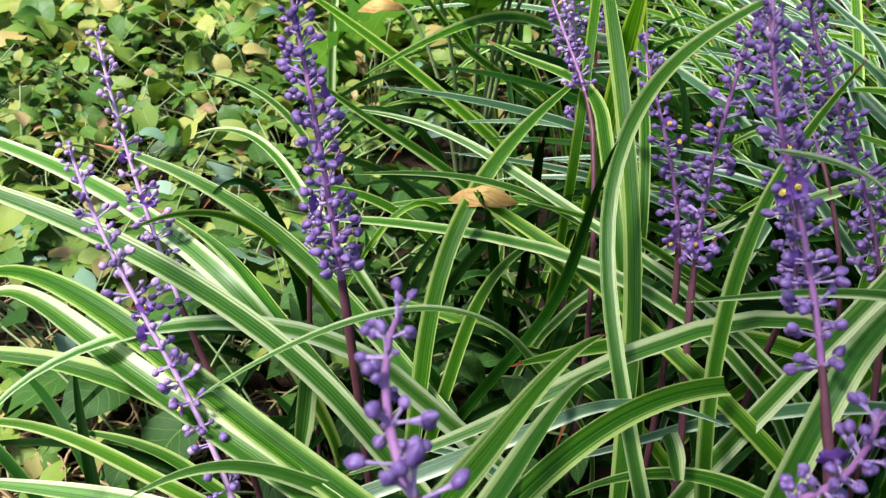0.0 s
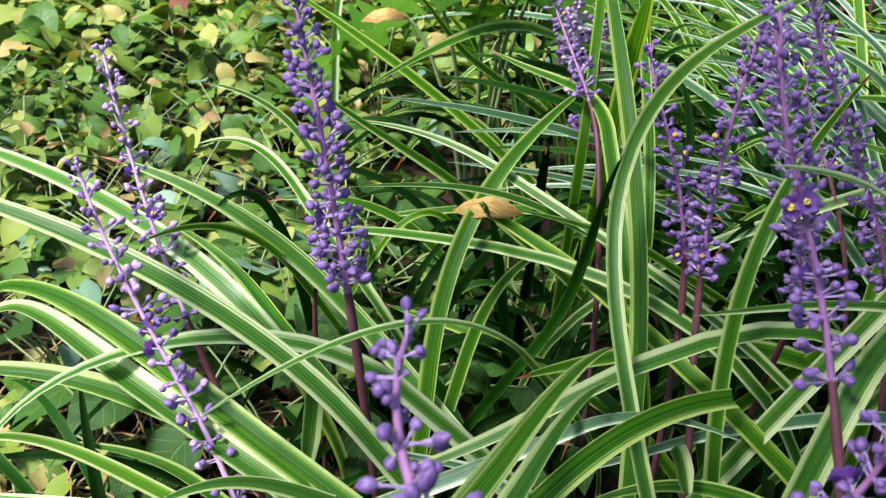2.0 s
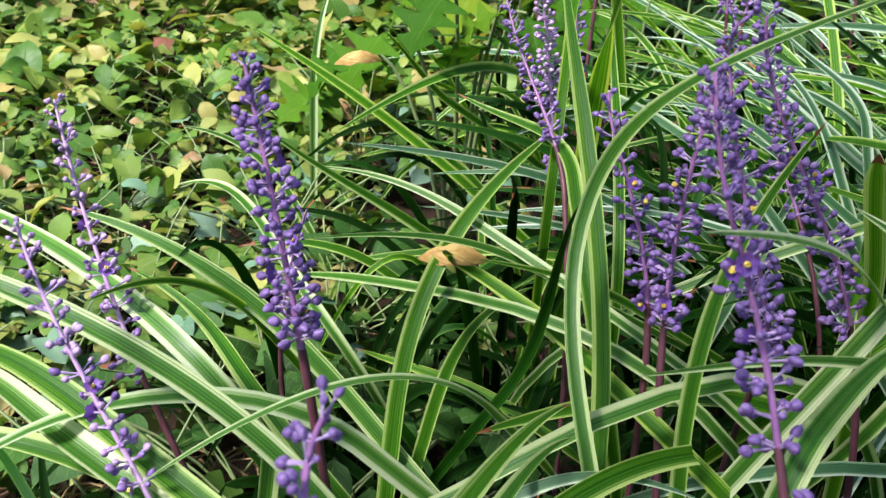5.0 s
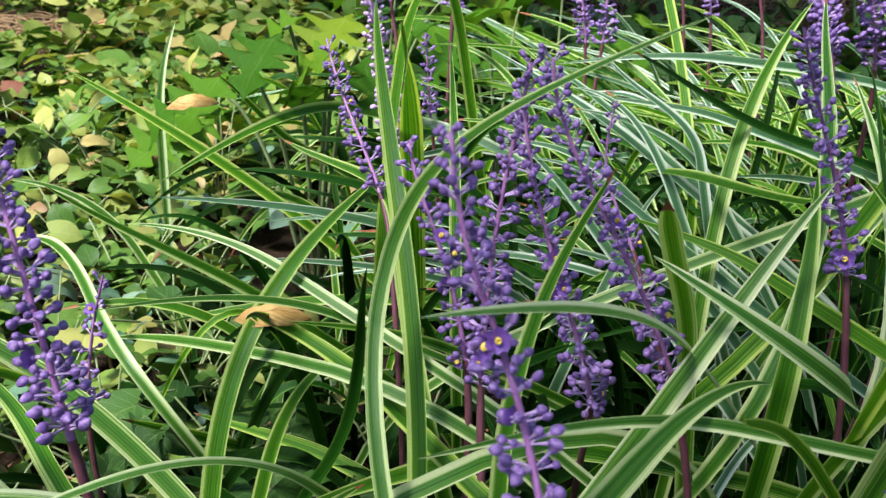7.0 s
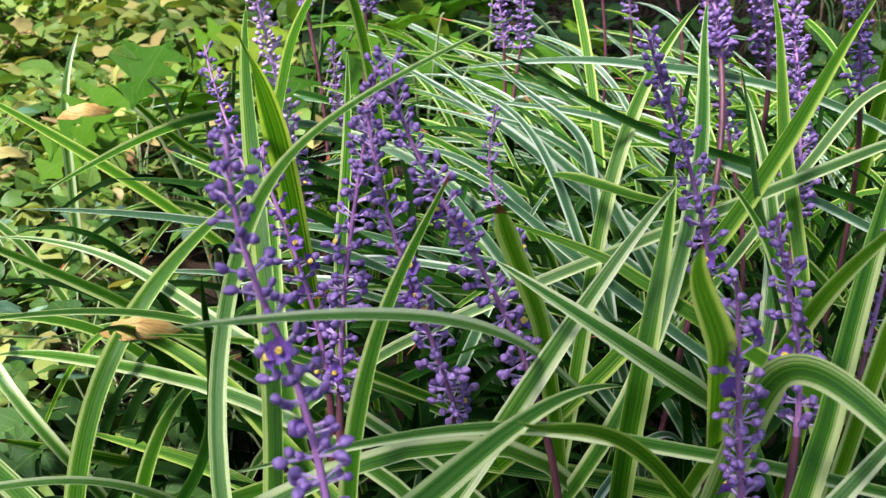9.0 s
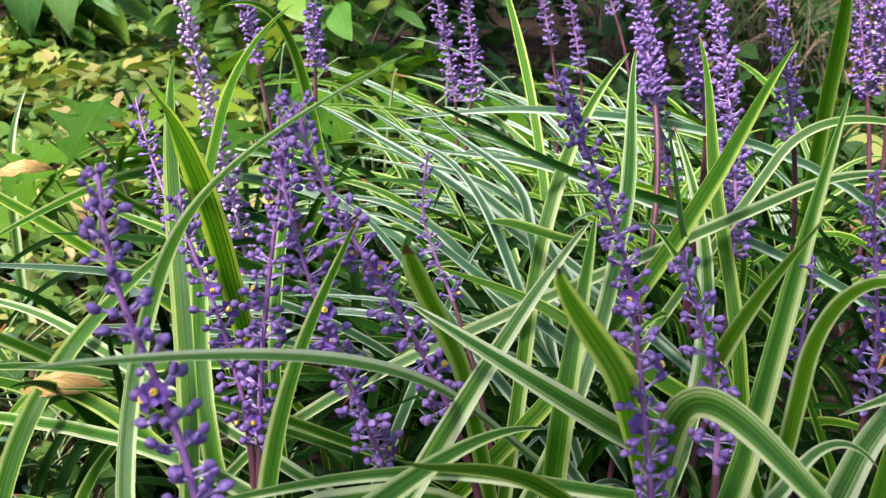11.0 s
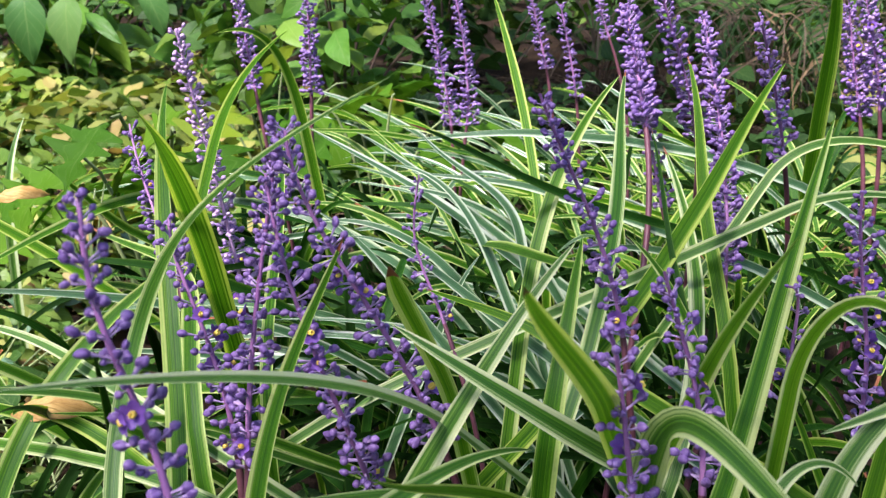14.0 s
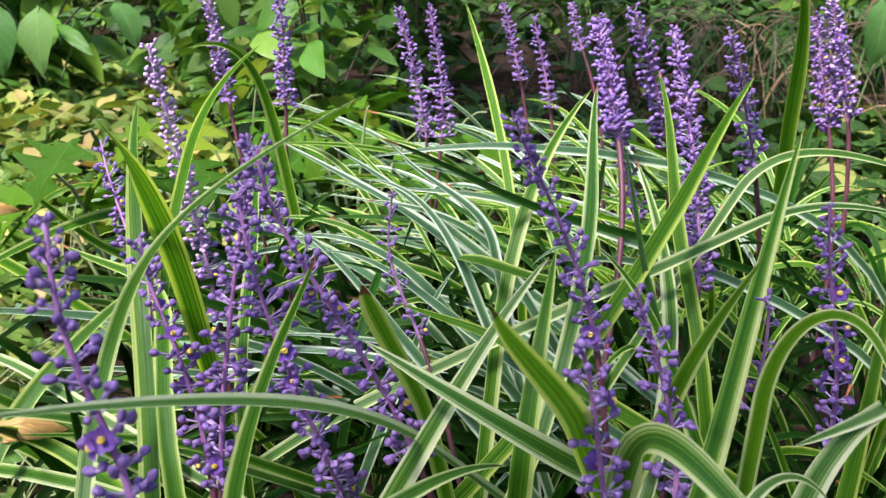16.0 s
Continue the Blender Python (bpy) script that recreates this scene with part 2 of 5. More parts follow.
COVER_OLIVE = cover_material("olive_cover_leaf", ((0.0, (0.040, 0.110, 0.012)), (0.5, (0.070, 0.155, 0.020)), (0.90, (0.13, 0.17, 0.032)), (1.0, (0.20, 0.12, 0.04))), 0.26)
BROAD_LEAF = cover_material("broad_pale_leaf", ((0.0, (0.050, 0.160, 0.030)), (0.5, (0.075, 0.195, 0.042)), (1.0, (0.12, 0.245, 0.055))), 0.28, 0.55)
LOBED = cover_material("lobed_leaf", ((0.0, (0.024, 0.092, 0.001)), (0.5, (0.048, 0.138, 0.002)), (0.85, (0.085, 0.180, 0.003)), (1.0, (0.13, 0.19, 0.004))), 0.34, 0.6, 0.10, 0.08)
DRY = simple("dry_leaf", (0.30, 0.15, 0.035), (0.50, 0.33, 0.12), 60, 0.6, 0.4, 0.001, 0.2)


def withered_material(name, edge, face, light):
    """A dead leaf: pale face, veined and mottled, browned towards its rim."""
    n = Nodes(name)
    uv = n.add("ShaderNodeTexCoord").outputs["UV"]
    obj = n.add("ShaderNodeTexCoord").outputs["Object"]
    sep = n.add("ShaderNodeSeparateXYZ", _0=uv)
    au = n.math("ABSOLUTE", n.math("SUBTRACT", sep.outputs[0], 0.5))
    blot = n.noise(obj, 4.0, 4, 0.6)
    col = n.mix(n.math("MULTIPLY", n.math("SUBTRACT", blot, 0.35), 3.0, True), face, light)
    rib = n.math("SINE", n.math("MULTIPLY", n.math("SUBTRACT", sep.outputs[1], n.math("MULTIPLY", au, 0.8)), 52.0))
    vein = n.math("MAXIMUM", n.math("SUBTRACT", 1.0, n.math("MULTIPLY", au, 26.0)), n.math("MULTIPLY", n.math("SUBTRACT", rib, 0.75), 3.0), True)
    col = n.mix(n.math("MULTIPLY", vein, 0.35), col, edge)
    rim = n.math("MULTIPLY", n.math("SUBTRACT", n.math("ADD", au, n.math("MULTIPLY", blot, 0.16)), 0.50), 9.0, True)
    col = n.mix(n.math("MULTIPLY", rim, 0.9), col, edge)
    speck = n.noise(obj, 26.0, 3, 0.7)
    col = n.mix(n.math("MULTIPLY", n.math("SUBTRACT", speck, 0.62), 6.0, True), col, edge)
    return n.finish(col, 0.6, n.bump(n.math("SUBTRACT", blot, vein), 0.7, 0.001), 0.22, col, 0.25)


DRY_PALE = withered_material("straw_yellow_leaf", (0.17, 0.075, 0.018), (0.44, 0.27, 0.07), (0.62, 0.46, 0.15))
DRY_RED = simple("red_brown_leaf", (0.085, 0.028, 0.010), (0.20, 0.075, 0.028), 60, 0.65, 0.4, 0.001, 0.15)
DULL_STRAW = simple("dull_dry_grass", (0.055, 0.040, 0.018), (0.135, 0.098, 0.045), 30, 0.7, 0.3, 0.001, 0.15)
STRAW = simple("dry_grass", (0.19, 0.12, 0.045), (0.34, 0.24, 0.11), 30, 0.7, 0.3, 0.001, 0.15)
TWIG = simple("twig_bark", (0.055, 0.035, 0.022), (0.125, 0.086, 0.055), 60, 0.85, 0.6, 0.001)
TIP_BROWN = simple("browned_tip", (0.11, 0.030, 0.008), (0.26, 0.095, 0.02), 300, 0.6, 0.3, 0.0005)


# ---- building helpers ----
def mesh_object(name, verts, faces, mats, parent=None, uvs=None, face_mat=None, smooth=True, label=""):
    me = bpy.data.meshes.new(name)
    me.from_pydata(verts, [], faces)
    for m in mats:
        me.materials.append(m)
    if uvs is not None:
        layer = me.uv_layers.new(name="UVMap")
        flat = np.array([uvs[v] for f in faces for v in f], dtype=np.float32).ravel()
        layer.data.foreach_set("uv", flat)
    if face_mat is not None:
        me.polygons.foreach_set("material_index", face_mat)
    if smooth:
        me.polygons.foreach_set("use_smooth", [True] * len(faces))
    me.update()
    ob = new(name, me)
    if parent is not None:
        ob.parent = parent
        ob.matrix_parent_inverse = Matrix.Translation(-parent.location)
    if label:
        tagged(ob, label)
    return ob


def bezier(p, n):
    """n + 1 points along a cubic."""
    p = np.array(p, dtype=float)
    s = np.linspace(0, 1, n + 1)[:, None]
    return (1 - s) ** 3 * p[0] + 3 * s * (1 - s) ** 2 * p[1] + 3 * s * s * (1 - s) * p[2] + s**3 * p[3]


def rooted(points, spread=0.55):
    """Carries a line down from its first point to the ground, turning upright on the way."""
    p0 = points[0]
    t = points[1] - points[0]
    t = t / np.linalg.norm(t)
    flat = np.array([t[0], t[1], 0.0])
    z = max(p0[2], 0.001)
    run = min(np.linalg.norm(flat) / max(t[2], 0.45), 2.0) * z * spread
    g = p0 - flat / (np.linalg.norm(flat) + 1e-6) * run
    g[1] = max(g[1], p0[1] - 0.05)
    g[2] = -0.004
    d = np.linalg.norm(p0 - g)
    up = np.array([0.0, 0.0, 1.0])
    down = bezier((g, g + up * d * 0.40, p0 - t * d * min(1.09 * spread, 0.60), p0), 14)
    return np.vstack([down[:-1], points])


OPEN_SIDE = np.array([0.15, 0.0, 0.55])  # leaves turn their faces to the open side of the bed
ACROSS = np.linspace(-1, 1, 7)


def blade_mesh(line, width, facing, twist, keel, tip, rng):
    """Ribbon along a line: keeled across, tapering to base and tip."""
    line = np.array(line)
    n = len(line)
    seg = np.r_[0, np.cumsum(np.linalg.norm(np.diff(line, axis=0), axis=1))]
    s = seg / seg[-1]
    tan = np.gradient(line, axis=0)
    tan /= np.linalg.norm(tan, axis=1)[:, None] + 1e-9
    verts, uvs = [], []
    previous = None
    wave = rng.uniform(0, 6.28)
    for k in range(n):
        face = facing if facing.ndim == 1 else facing[k]
        side = np.cross(tan[k], face)
        side /= np.linalg.norm(side) + 1e-9
        if previous is not None:
            if side @ previous < 0:
                side = -side
            side = 0.45 * side + 0.55 * previous
            side -= tan[k] * (side @ tan[k])
            side /= np.linalg.norm(side) + 1e-9
        previous = side
        norm = np.cross(side, tan[k])
        if norm @ face < 0:
            norm = -norm
        a = twist * (s[k] - 0.3) + 0.10 * math.sin(wave + 7 * s[k])
        sd = side * math.cos(a) + norm * math.sin(a)
        nm = norm * math.cos(a) - side * math.sin(a)
        w = 0.50 + 0.50 * min(s[k] / 0.42, 1.0)
        left = (1 - s[k]) * seg[-1]
        if tip == "point":
            w *= min(1.0, (left / (0.055 + 0.12 * seg[-1])) ** 0.62) if left > 0 else 0.0
        elif tip == "blunt":
            w *= min(1.0, (left / 0.014) ** 0.5) if left > 0 else 0.12
        w = max(w, 0.02) * width / 2
        for j, q in enumerate(ACROSS):
            lift = keel * w * (abs(q) ** 1.3) + (0.04 * w * math.sin(9 * s[k] + 2 * q + wave))
            verts.append(tuple(line[k] + sd * (q * w) + nm * lift))
            uvs.append((0.5 + 0.5 * q, seg[k] * 10))
    m = len(ACROSS)
    faces = [(k * m + j, k * m + j + 1, (k + 1) * m + j + 1, (k + 1) * m + j) for k in range(n - 1) for j in range(m - 1)]
    return verts, faces, uvs


def joined(pieces):
    verts, faces, uvs, base = [], [], [], 0
    for v, f, u in pieces:
        verts.append(v)
        faces += [tuple(i + base for i in q) for q in f]
        uvs += u
        base += len(v)
    return np.vstack(verts), faces, uvs


PLANTS = []


def lilyturf(x, y, label="clump of variegated lilyturf with violet flower spikes"):
    plant = new("lilyturf_plant")
    plant.location = (x, y, 0)
    plant.empty_display_size = 0.02
    tagged(plant, label, "plant", "lilyturf bed")
    PLANTS.append(plant)
    return plant


def nearest_plant(x, y):
    return min(PLANTS, key=lambda p: (p.location.x - x) ** 2 + (p.location.y - y) ** 2)


leaf_rng = random.Random(5)


def blade(p0, p1, p2, p3, mm=11.5, mat=None, tip="point", twist=0.0, keel=0.28, facing=None, root=True, spread=0.55, brown=0.0, label="", into=None, more=None):
    """One strap leaf through a cubic, carried down to the ground; more: a second cubic after it; into: a list that takes its geometry instead."""
    line = bezier((p0, p1, p2, p3), 20)
    if more:
        line = np.vstack([line[::2], bezier((p3, *more), 20)[1:]])
    if root:
        line = rooted(line, spread)
    rng = leaf_rng
    if facing is None:
        face = OPEN_SIDE - line
        face = 0.72 * face / np.linalg.norm(face, axis=1)[:, None] + np.array([0.0, 0.0, 0.38])
    else:
        face = np.tile(np.array(facing, dtype=float), (len(line), 1))
    verts, faces, uvs = blade_mesh(line, 0.87 * mm / 1000, face / np.linalg.norm(face, axis=1)[:, None], twist, keel, tip, rng)
    if into is not None:
        into.append((np.array(verts), faces, uvs))
        return None
    if not brown and tip == "point" and rng.random() < 0.16:
        brown = 1
    mats, idx = [mat or LEAF], None
    if brown:
        mats.append(TIP_BROWN)
        rows = len(line) - 1
        idx = [1 if f // 6 >= rows - brown else 0 for f in range(len(faces))]
    ob = mesh_object("leaf", verts, faces, mats, nearest_plant(line[0][0], line[0][1]), uvs, idx, True, label)
    return ob


# bud, flower and stalk meshes are shared by all the spikes
def revolve(profile, sides, axis_offset=0.0):
    verts, faces = [], []
    for z, r in profile:
        for k in range(sides):
            a = 2 * math.pi * k / sides
            verts.append((r * math.cos(a), r * math.sin(a), z + axis_offset))
    for i in range(len(profile) - 1):
        for k in range(sides):
            faces.append((i * sides + k, i * sides + (k + 1) % sides, (i + 1) * sides + (k + 1) % sides, (i + 1) * sides + k))
    return verts, faces


def make_bud_mesh(name, stalk, length, radius, mat=None, lobes=0.10, bend=0.0):
    """A stalked bud: three-lobed, egg-shaped, with a blunt tip."""
    v1, f1 = revolve(((0, 0.00046), (stalk * 0.6, 0.00040), (stalk + 0.0004, 0.00076)), 5)
    prof = [(0, 0.16), (0.08, 0.60), (0.30, 0.96), (0.56, 1.0), (0.80, 0.74), (0.94, 0.36), (1.0, 0.05)]
    v2, f2 = revolve([(stalk + a * length, r * radius) for a, r in prof], 12)
    shaped = []
    for i, (x, y, z) in enumerate(v2):
        h = (z - stalk) / length
        k = 1 + lobes * (h + 0.25) * math.cos(3 * (2 * math.pi * (i % 12) / 12))
        shaped.append((x * k + bend * h * h * length, y * k, z))
    verts = v1 + shaped
    faces = f1 + [tuple(i + len(v1) for i in f) for f in f2]
    me = bpy.data.meshes.new(name)
    me.from_pydata(verts, [], faces)
    me.materials.append(PEDICEL)
    me.materials.append(mat or BUD)
    me.polygons.foreach_set("material_index", [0] * len(f1) + [1] * len(f2))
    me.polygons.foreach_set("use_smooth", [True] * len(faces))
    me.update()
    return me


BUD_SHAPES = ((0.0064, 0.0040, 0.00190, 0.10, 0.15), (0.0080, 0.0043, 0.00176, 0.14, -0.1), (0.0052, 0.0038, 0.00196, 0.07, 0.0), (0.0042, 0.0031, 0.00152, 0.05, 0.1), (0.0072, 0.0048, 0.00172, 0.18, 0.25))
BUDS = [make_bud_mesh("bud", st, ln, r, BUD, lo, be) for st, ln, r, lo, be in BUD_SHAPES]
BUDS_PALE = [make_bud_mesh("bud", st, ln, r, BUD_PALE, lo, be) for st, ln, r, lo, be in BUD_SHAPES[:3]]


def make_flower_mesh():
    verts, faces, idx = [], [], []
    v, f = revolve(((0, 0.0006), (0.0055, 0.0007)), 4)
    verts += v
    faces += f
    idx += [0] * len(f)
    for k in range(6):
        a = 2 * math.pi * k / 6
        wide = 0.0021 if k % 2 else 0.0017
        b = len(verts)
        for r, w, z in ((0.0006, 0.5, 0.0052), (0.0024, 1.05, 0.0062), (0.0042, 1.0, 0.0070), (0.0053, 0.30, 0.0072)):
            for q in (-1, 0, 1):
                x, y = r, q * w * wide
                verts.append((x * math.cos(a) - y * math.sin(a), x * math.sin(a) + y * math.cos(a), z + 0.0005 * abs(q)))
        for i in range(3):
            for j in range(2):
                faces.append((b + i * 3 + j, b + i * 3 + j + 1, b + (i + 1) * 3 + j + 1, b + (i + 1) * 3 + j))
                idx.append(1)
    for k in range(6):
        a = 2 * math.pi * (k + 0.5) / 6
        v, f = revolve(((0.0056, 0.0003), (0.0068, 0.00062), (0.0082, 0.00066), (0.0090, 0.0002)), 5)
        b = len(verts)
        verts += [(p[0] + 0.0009 * math.cos(a), p[1] + 0.0009 * math.sin(a), p[2]) for p in v]
        faces += [tuple(i + b for i in q) for q in f]
        idx += [2] * len(f)
    me = bpy.data.meshes.new("open_flower")
    me.from_pydata(verts, [], faces)
    for m in (PEDICEL, PETAL, ANTHER):
        me.materials.append(m)
    me.polygons.foreach_set("material_index", idx)
    me.polygons.foreach_set("use_smooth", [True] * len(faces))
    me.update()
    return me


FLOWER = make_flower_mesh()
spike_rng = random.Random(11)


def tube(line, radii, sides=7):
    line = np.array(line)
    tan = np.gradient(line, axis=0)
    tan /= np.linalg.norm(tan, axis=1)[:, None]
    side = np.cross(tan[0], (0.3, 0.9, 0.1))
    verts, faces = [], []
    for k in range(len(line)):
        side = side - tan[k] * (side @ tan[k])
        side /= np.linalg.norm(side)
        other = np.cross(tan[k], side)
        for j in range(sides):
            a = 2 * math.pi * j / sides
            verts.append(tuple(line[k] + radii[k] * (side * math.cos(a) + other * math.sin(a))))
    for k in range(len(line) - 1):
        for j in range(sides):
            faces.append((k * sides + j, k * sides + (j + 1) % sides, (k + 1) * sides + (j + 1) % sides, (k + 1) * sides + j))
    return verts, faces


def spike(p0, p1, p2, p3, start=0.1, dense=1.0, size=1.0, opened=0.10, paled=0.0, label=""):
    """A flower stem through a cubic, carried down to the ground, with whorls of stalked buds above start."""
    rng = spike_rng
    line = rooted(bezier((p0, p1, p2, p3), 26), 0.30)
    n_root = len(line) - 27
    seg = np.r_[0, np.cumsum(np.linalg.norm(np.diff(line, axis=0), axis=1))]
    first = np.interp(n_root + start * 26, range(len(line)), seg)
    total = seg[-1]
    radii = [size * (0.00185 if d < first - 0.012 else 0.00160 if d < first else 0.00132 - 0.00062 * (d - first) / (total - first)) for d in seg]
    verts, faces = tube(line, radii)
    idx = [1 if seg[f // 7] >= first - 0.006 else 0 for f in range(len(faces))]
    stem = mesh_object("flower_spike", verts, faces, [STEM, RACHIS_PALE if paled > 0.5 else RACHIS], nearest_plant(line[0][0], line[0][1]), None, idx, True, label or "mauve flower spike set with violet buds")
    d, turn = first, rng.uniform(0, 6.28)
    while d < total - 0.001:
        h = (d - first) / (total - first)
        p = np.array([np.interp(d, seg, line[:, k]) for k in range(3)])
        q = np.array([np.interp(min(d + 0.004, total + 0.001), seg, line[:, k]) for k in range(3)])
        r = np.array([np.interp(d - 0.004, seg, line[:, k]) for k in range(3)])
        axis = Vector(q - r).normalized()
        count = max(3, round((8.2 - 3.2 * h) * dense + rng.uniform(-0.8, 0.8)))
        scale = size * (1.06 - 0.30 * h) * (0.85 if h > 0.93 else 1.0)
        bunches = max(2, round(count / 2.6))
        turn += rng.uniform(0.7, 1.6)
        starts = [turn + 6.283 * j / bunches + rng.uniform(-0.35, 0.35) for j in range(bunches)]
        for k in range(count):
            side = axis.orthogonal().normalized()
            side.rotate(Matrix.Rotation(starts[k % bunches] + rng.gauss(0, 0.30), 3, axis))
            rise = rng.uniform(-0.12, 0.55) + 0.75 * h**3
            way = (side + axis * rise).normalized()
            flower = h < 0.75 and rng.random() < 0.45 * opened
            me = FLOWER if flower else rng.choice(BUDS_PALE if rng.random() < paled * h * 1.6 else BUDS)
            ob = new("open_flower" if flower else "bud", me)
            ob.parent = stem
            s = scale * (0.84 if flower else 0.95) * rng.uniform(0.72, 1.14)
            place = Vector(p) + axis * rng.uniform(-0.0012, 0.0012)
            turn_m = way.to_track_quat("Z", "Y").to_matrix().to_4x4() @ Matrix.Rotation(rng.uniform(0, 6.28), 4, "Z")
            ob.matrix_basis = Matrix.Translation(place) @ turn_m @ Matrix.Diagonal((s, s, s * rng.uniform(0.90, 1.12), 1))
        d += (0.0098 - 0.0040 * h) * rng.uniform(0.85, 1.15) / max(dense, 0.7) ** 0.7
    return stem


# ---- ground ----
def ground():
    verts, faces = [], []
    xs = np.concatenate([np.linspace(-60, -3, 8), np.linspace(-2.5, 3.0, 111), np.linspace(3.5, 60, 8)])
    ys = np.concatenate([np.linspace(-60, -2, 8), np.linspace(-1.5, 4.0, 111), np.linspace(4.5, 80, 8)])
    for y in ys:
        for x in xs:
            near = 1.0 if -2.6 < x < 3.1 and -1.6 < y < 4.1 else 0.0
            z = near * (0.014 * noise.noise((x * 5, y * 5, 0)) + 0.007 * noise.noise((x * 21, y * 21, 3)))
            verts.append((x, y, z))
    m = len(xs)
    faces = [(i * m + j, i * m + j + 1, (i + 1) * m + j + 1, (i + 1) * m + j) for i in range(len(ys) - 1) for j in range(m - 1)]
    ob = mesh_object("ground", verts, faces, [SOIL])
    tagged(ob, "dark brown garden soil with leaf litter", "ground", kind="structure")


ground()

# ---- lilyturf clumps ----
for x, y in ((-0.10, 0.24), (-0.02, 0.36), (0.07, 0.42), (0.05, 0.10), (0.14, 0.33), (0.22, 0.36), (0.20, 0.20), (0.28, 0.42), (0.31, 0.29), (0.38, 0.36), (0.45, 0.44), (0.40, 0.55), (0.30, 0.58), (0.18, 0.55), (0.06, 0.62), (-0.06, 0.50), (0.08, 0.78), (0.22, 0.74), (0.36, 0.70), (0.48, 0.66), (0.56, 0.80), (0.66, 0.92), (0.42, 0.86), (0.28, 0.92), (0.12, 0.96), (0.02, 1.04), (0.40, 1.08), (0.56, 0.52), (0.55, 0.38), (0.64, 0.66), (0.74, 0.76), (0.68, 1.08), (0.82, 0.92), (0.52, 1.02), (0.46, 0.32), (0.80, 1.2), (0.47, 0.24), (0.40, 0.22), (0.54, 0.26)):
    lilyturf(x, y)

# ---- flower spikes ----
spike((-0.0817, 0.3153, 0.1952), (-0.1086, 0.3263, 0.2562), (-0.1333, 0.3465, 0.3139), (-0.1570, 0.3794, 0.3684), 0.30, 1.00, 0.98, 0.04, 0.8)
spike((-0.0411, 0.2257, 0.2361), (-0.0589, 0.2429, 0.2782), (-0.0944, 0.2546, 0.3137), (-0.1176, 0.2797, 0.3597), 0.03, 1.00, 0.98, 0.10, 0.6)
spike((-0.0015, 0.3073, 0.1580), (-0.0098, 0.3062, 0.2464), (-0.0231, 0.3194, 0.3296), (-0.0490, 0.3532, 0.4046), 0.52, 1.30, 1.26, 0.05)
spike((-0.0666, 0.4191, 0.1547), (-0.0722, 0.4267, 0.2030), (-0.0652, 0.4303, 0.2471), (-0.0503, 0.4337, 0.2928), 0.42, 0.80, 0.90, 0.08)
spike((0.0493, 0.1214, 0.3764), (0.0383, 0.1351, 0.3795), (0.0335, 0.1567, 0.3885), (0.0360, 0.1737, 0.3840), 0.00, 0.95, 1.00, 0.02)
spike((0.0945, 0.4882, 0.2893), (0.0892, 0.5167, 0.3197), (0.0600, 0.5448, 0.3423), (0.0432, 0.5877, 0.3806), 0.30, 1.05, 0.95, 0.06)
spike((0.0889, 0.6807, 0.2148), (0.0799, 0.6819, 0.2872), (0.0639, 0.6800, 0.3563), (0.0537, 0.6756, 0.4249), 0.00, 1.30, 1.16, 0.04, 1.3, "mauve flower spike, its top coloured pale pink for fading and sun")
spike((0.1025, 0.8432, 0.2227), (0.0974, 0.8413, 0.2557), (0.0969, 0.8405, 0.2883), (0.0917, 0.8413, 0.3210), 0.10, 1.04, 1.04, 0.02)
spike((0.1437, 0.3772, 0.2445), (0.1422, 0.4005, 0.3245), (0.1087, 0.4127, 0.3572), (0.1078, 0.4285, 0.3803), 0.20, 1.10, 1.02, 0.14)
spike((0.1520, 0.3496, 0.2279), (0.1404, 0.3928, 0.3196), (0.1530, 0.4192, 0.3682), (0.1595, 0.4176, 0.4229), 0.22, 1.25, 1.10, 0.06)
spike((0.1617, 0.2273, 0.3444), (0.1484, 0.2673, 0.3962), (0.1342, 0.2503, 0.4024), (0.1286, 0.2759, 0.4443), 0.00, 1.15, 1.00, 0.10)
spike((0.2367, 0.3798, 0.2850), (0.2122, 0.3836, 0.3551), (0.1691, 0.3884, 0.3923), (0.1663, 0.3962, 0.4314), 0.04, 1.20, 1.08, 0.08)
spike((0.2034, 0.3925, 0.2487), (0.2006, 0.3653, 0.3018), (0.1663, 0.3788, 0.3492), (0.1564, 0.4043, 0.4102), 0.12, 1.15, 1.06, 0.09)
spike((0.3234, 0.4224, 0.3193), (0.3152, 0.4375, 0.3697), (0.2888, 0.4336, 0.4059), (0.2716, 0.4212, 0.4435), 0.05, 1.20, 1.00, 0.06)
spike((0.2983, 0.2873, 0.3123), (0.2898, 0.2933, 0.3524), (0.2857, 0.2987, 0.3853), (0.2787, 0.2899, 0.3984), 0.00, 1.10, 1.00, 0.10)
spike((0.3319, 0.3206, 0.3001), (0.3372, 0.3433, 0.3413), (0.3225, 0.3476, 0.3658), (0.3110, 0.3442, 0.3957), 0.12, 1.10, 1.00, 0.06)
spike((0.4277, 0.5604, 0.2593), (0.4511, 0.6253, 0.3110), (0.4566, 0.6917, 0.3670), (0.4509, 0.7555, 0.4353), 0.16, 1.49, 1.22, 0.02)
spike((0.3821, 0.6001, 0.2772), (0.4020, 0.6580, 0.3519), (0.3912, 0.7140, 0.3946), (0.3913, 0.7689, 0.4416), 0.48, 1.76, 1.22, 0.02)
spike((0.4289, 0.6940, 0.2697), (0.4189, 0.7072, 0.3018), (0.4137, 0.7195, 0.3362), (0.4053, 0.7315, 0.3703), 0.25, 1.17, 1.04, 0.02)
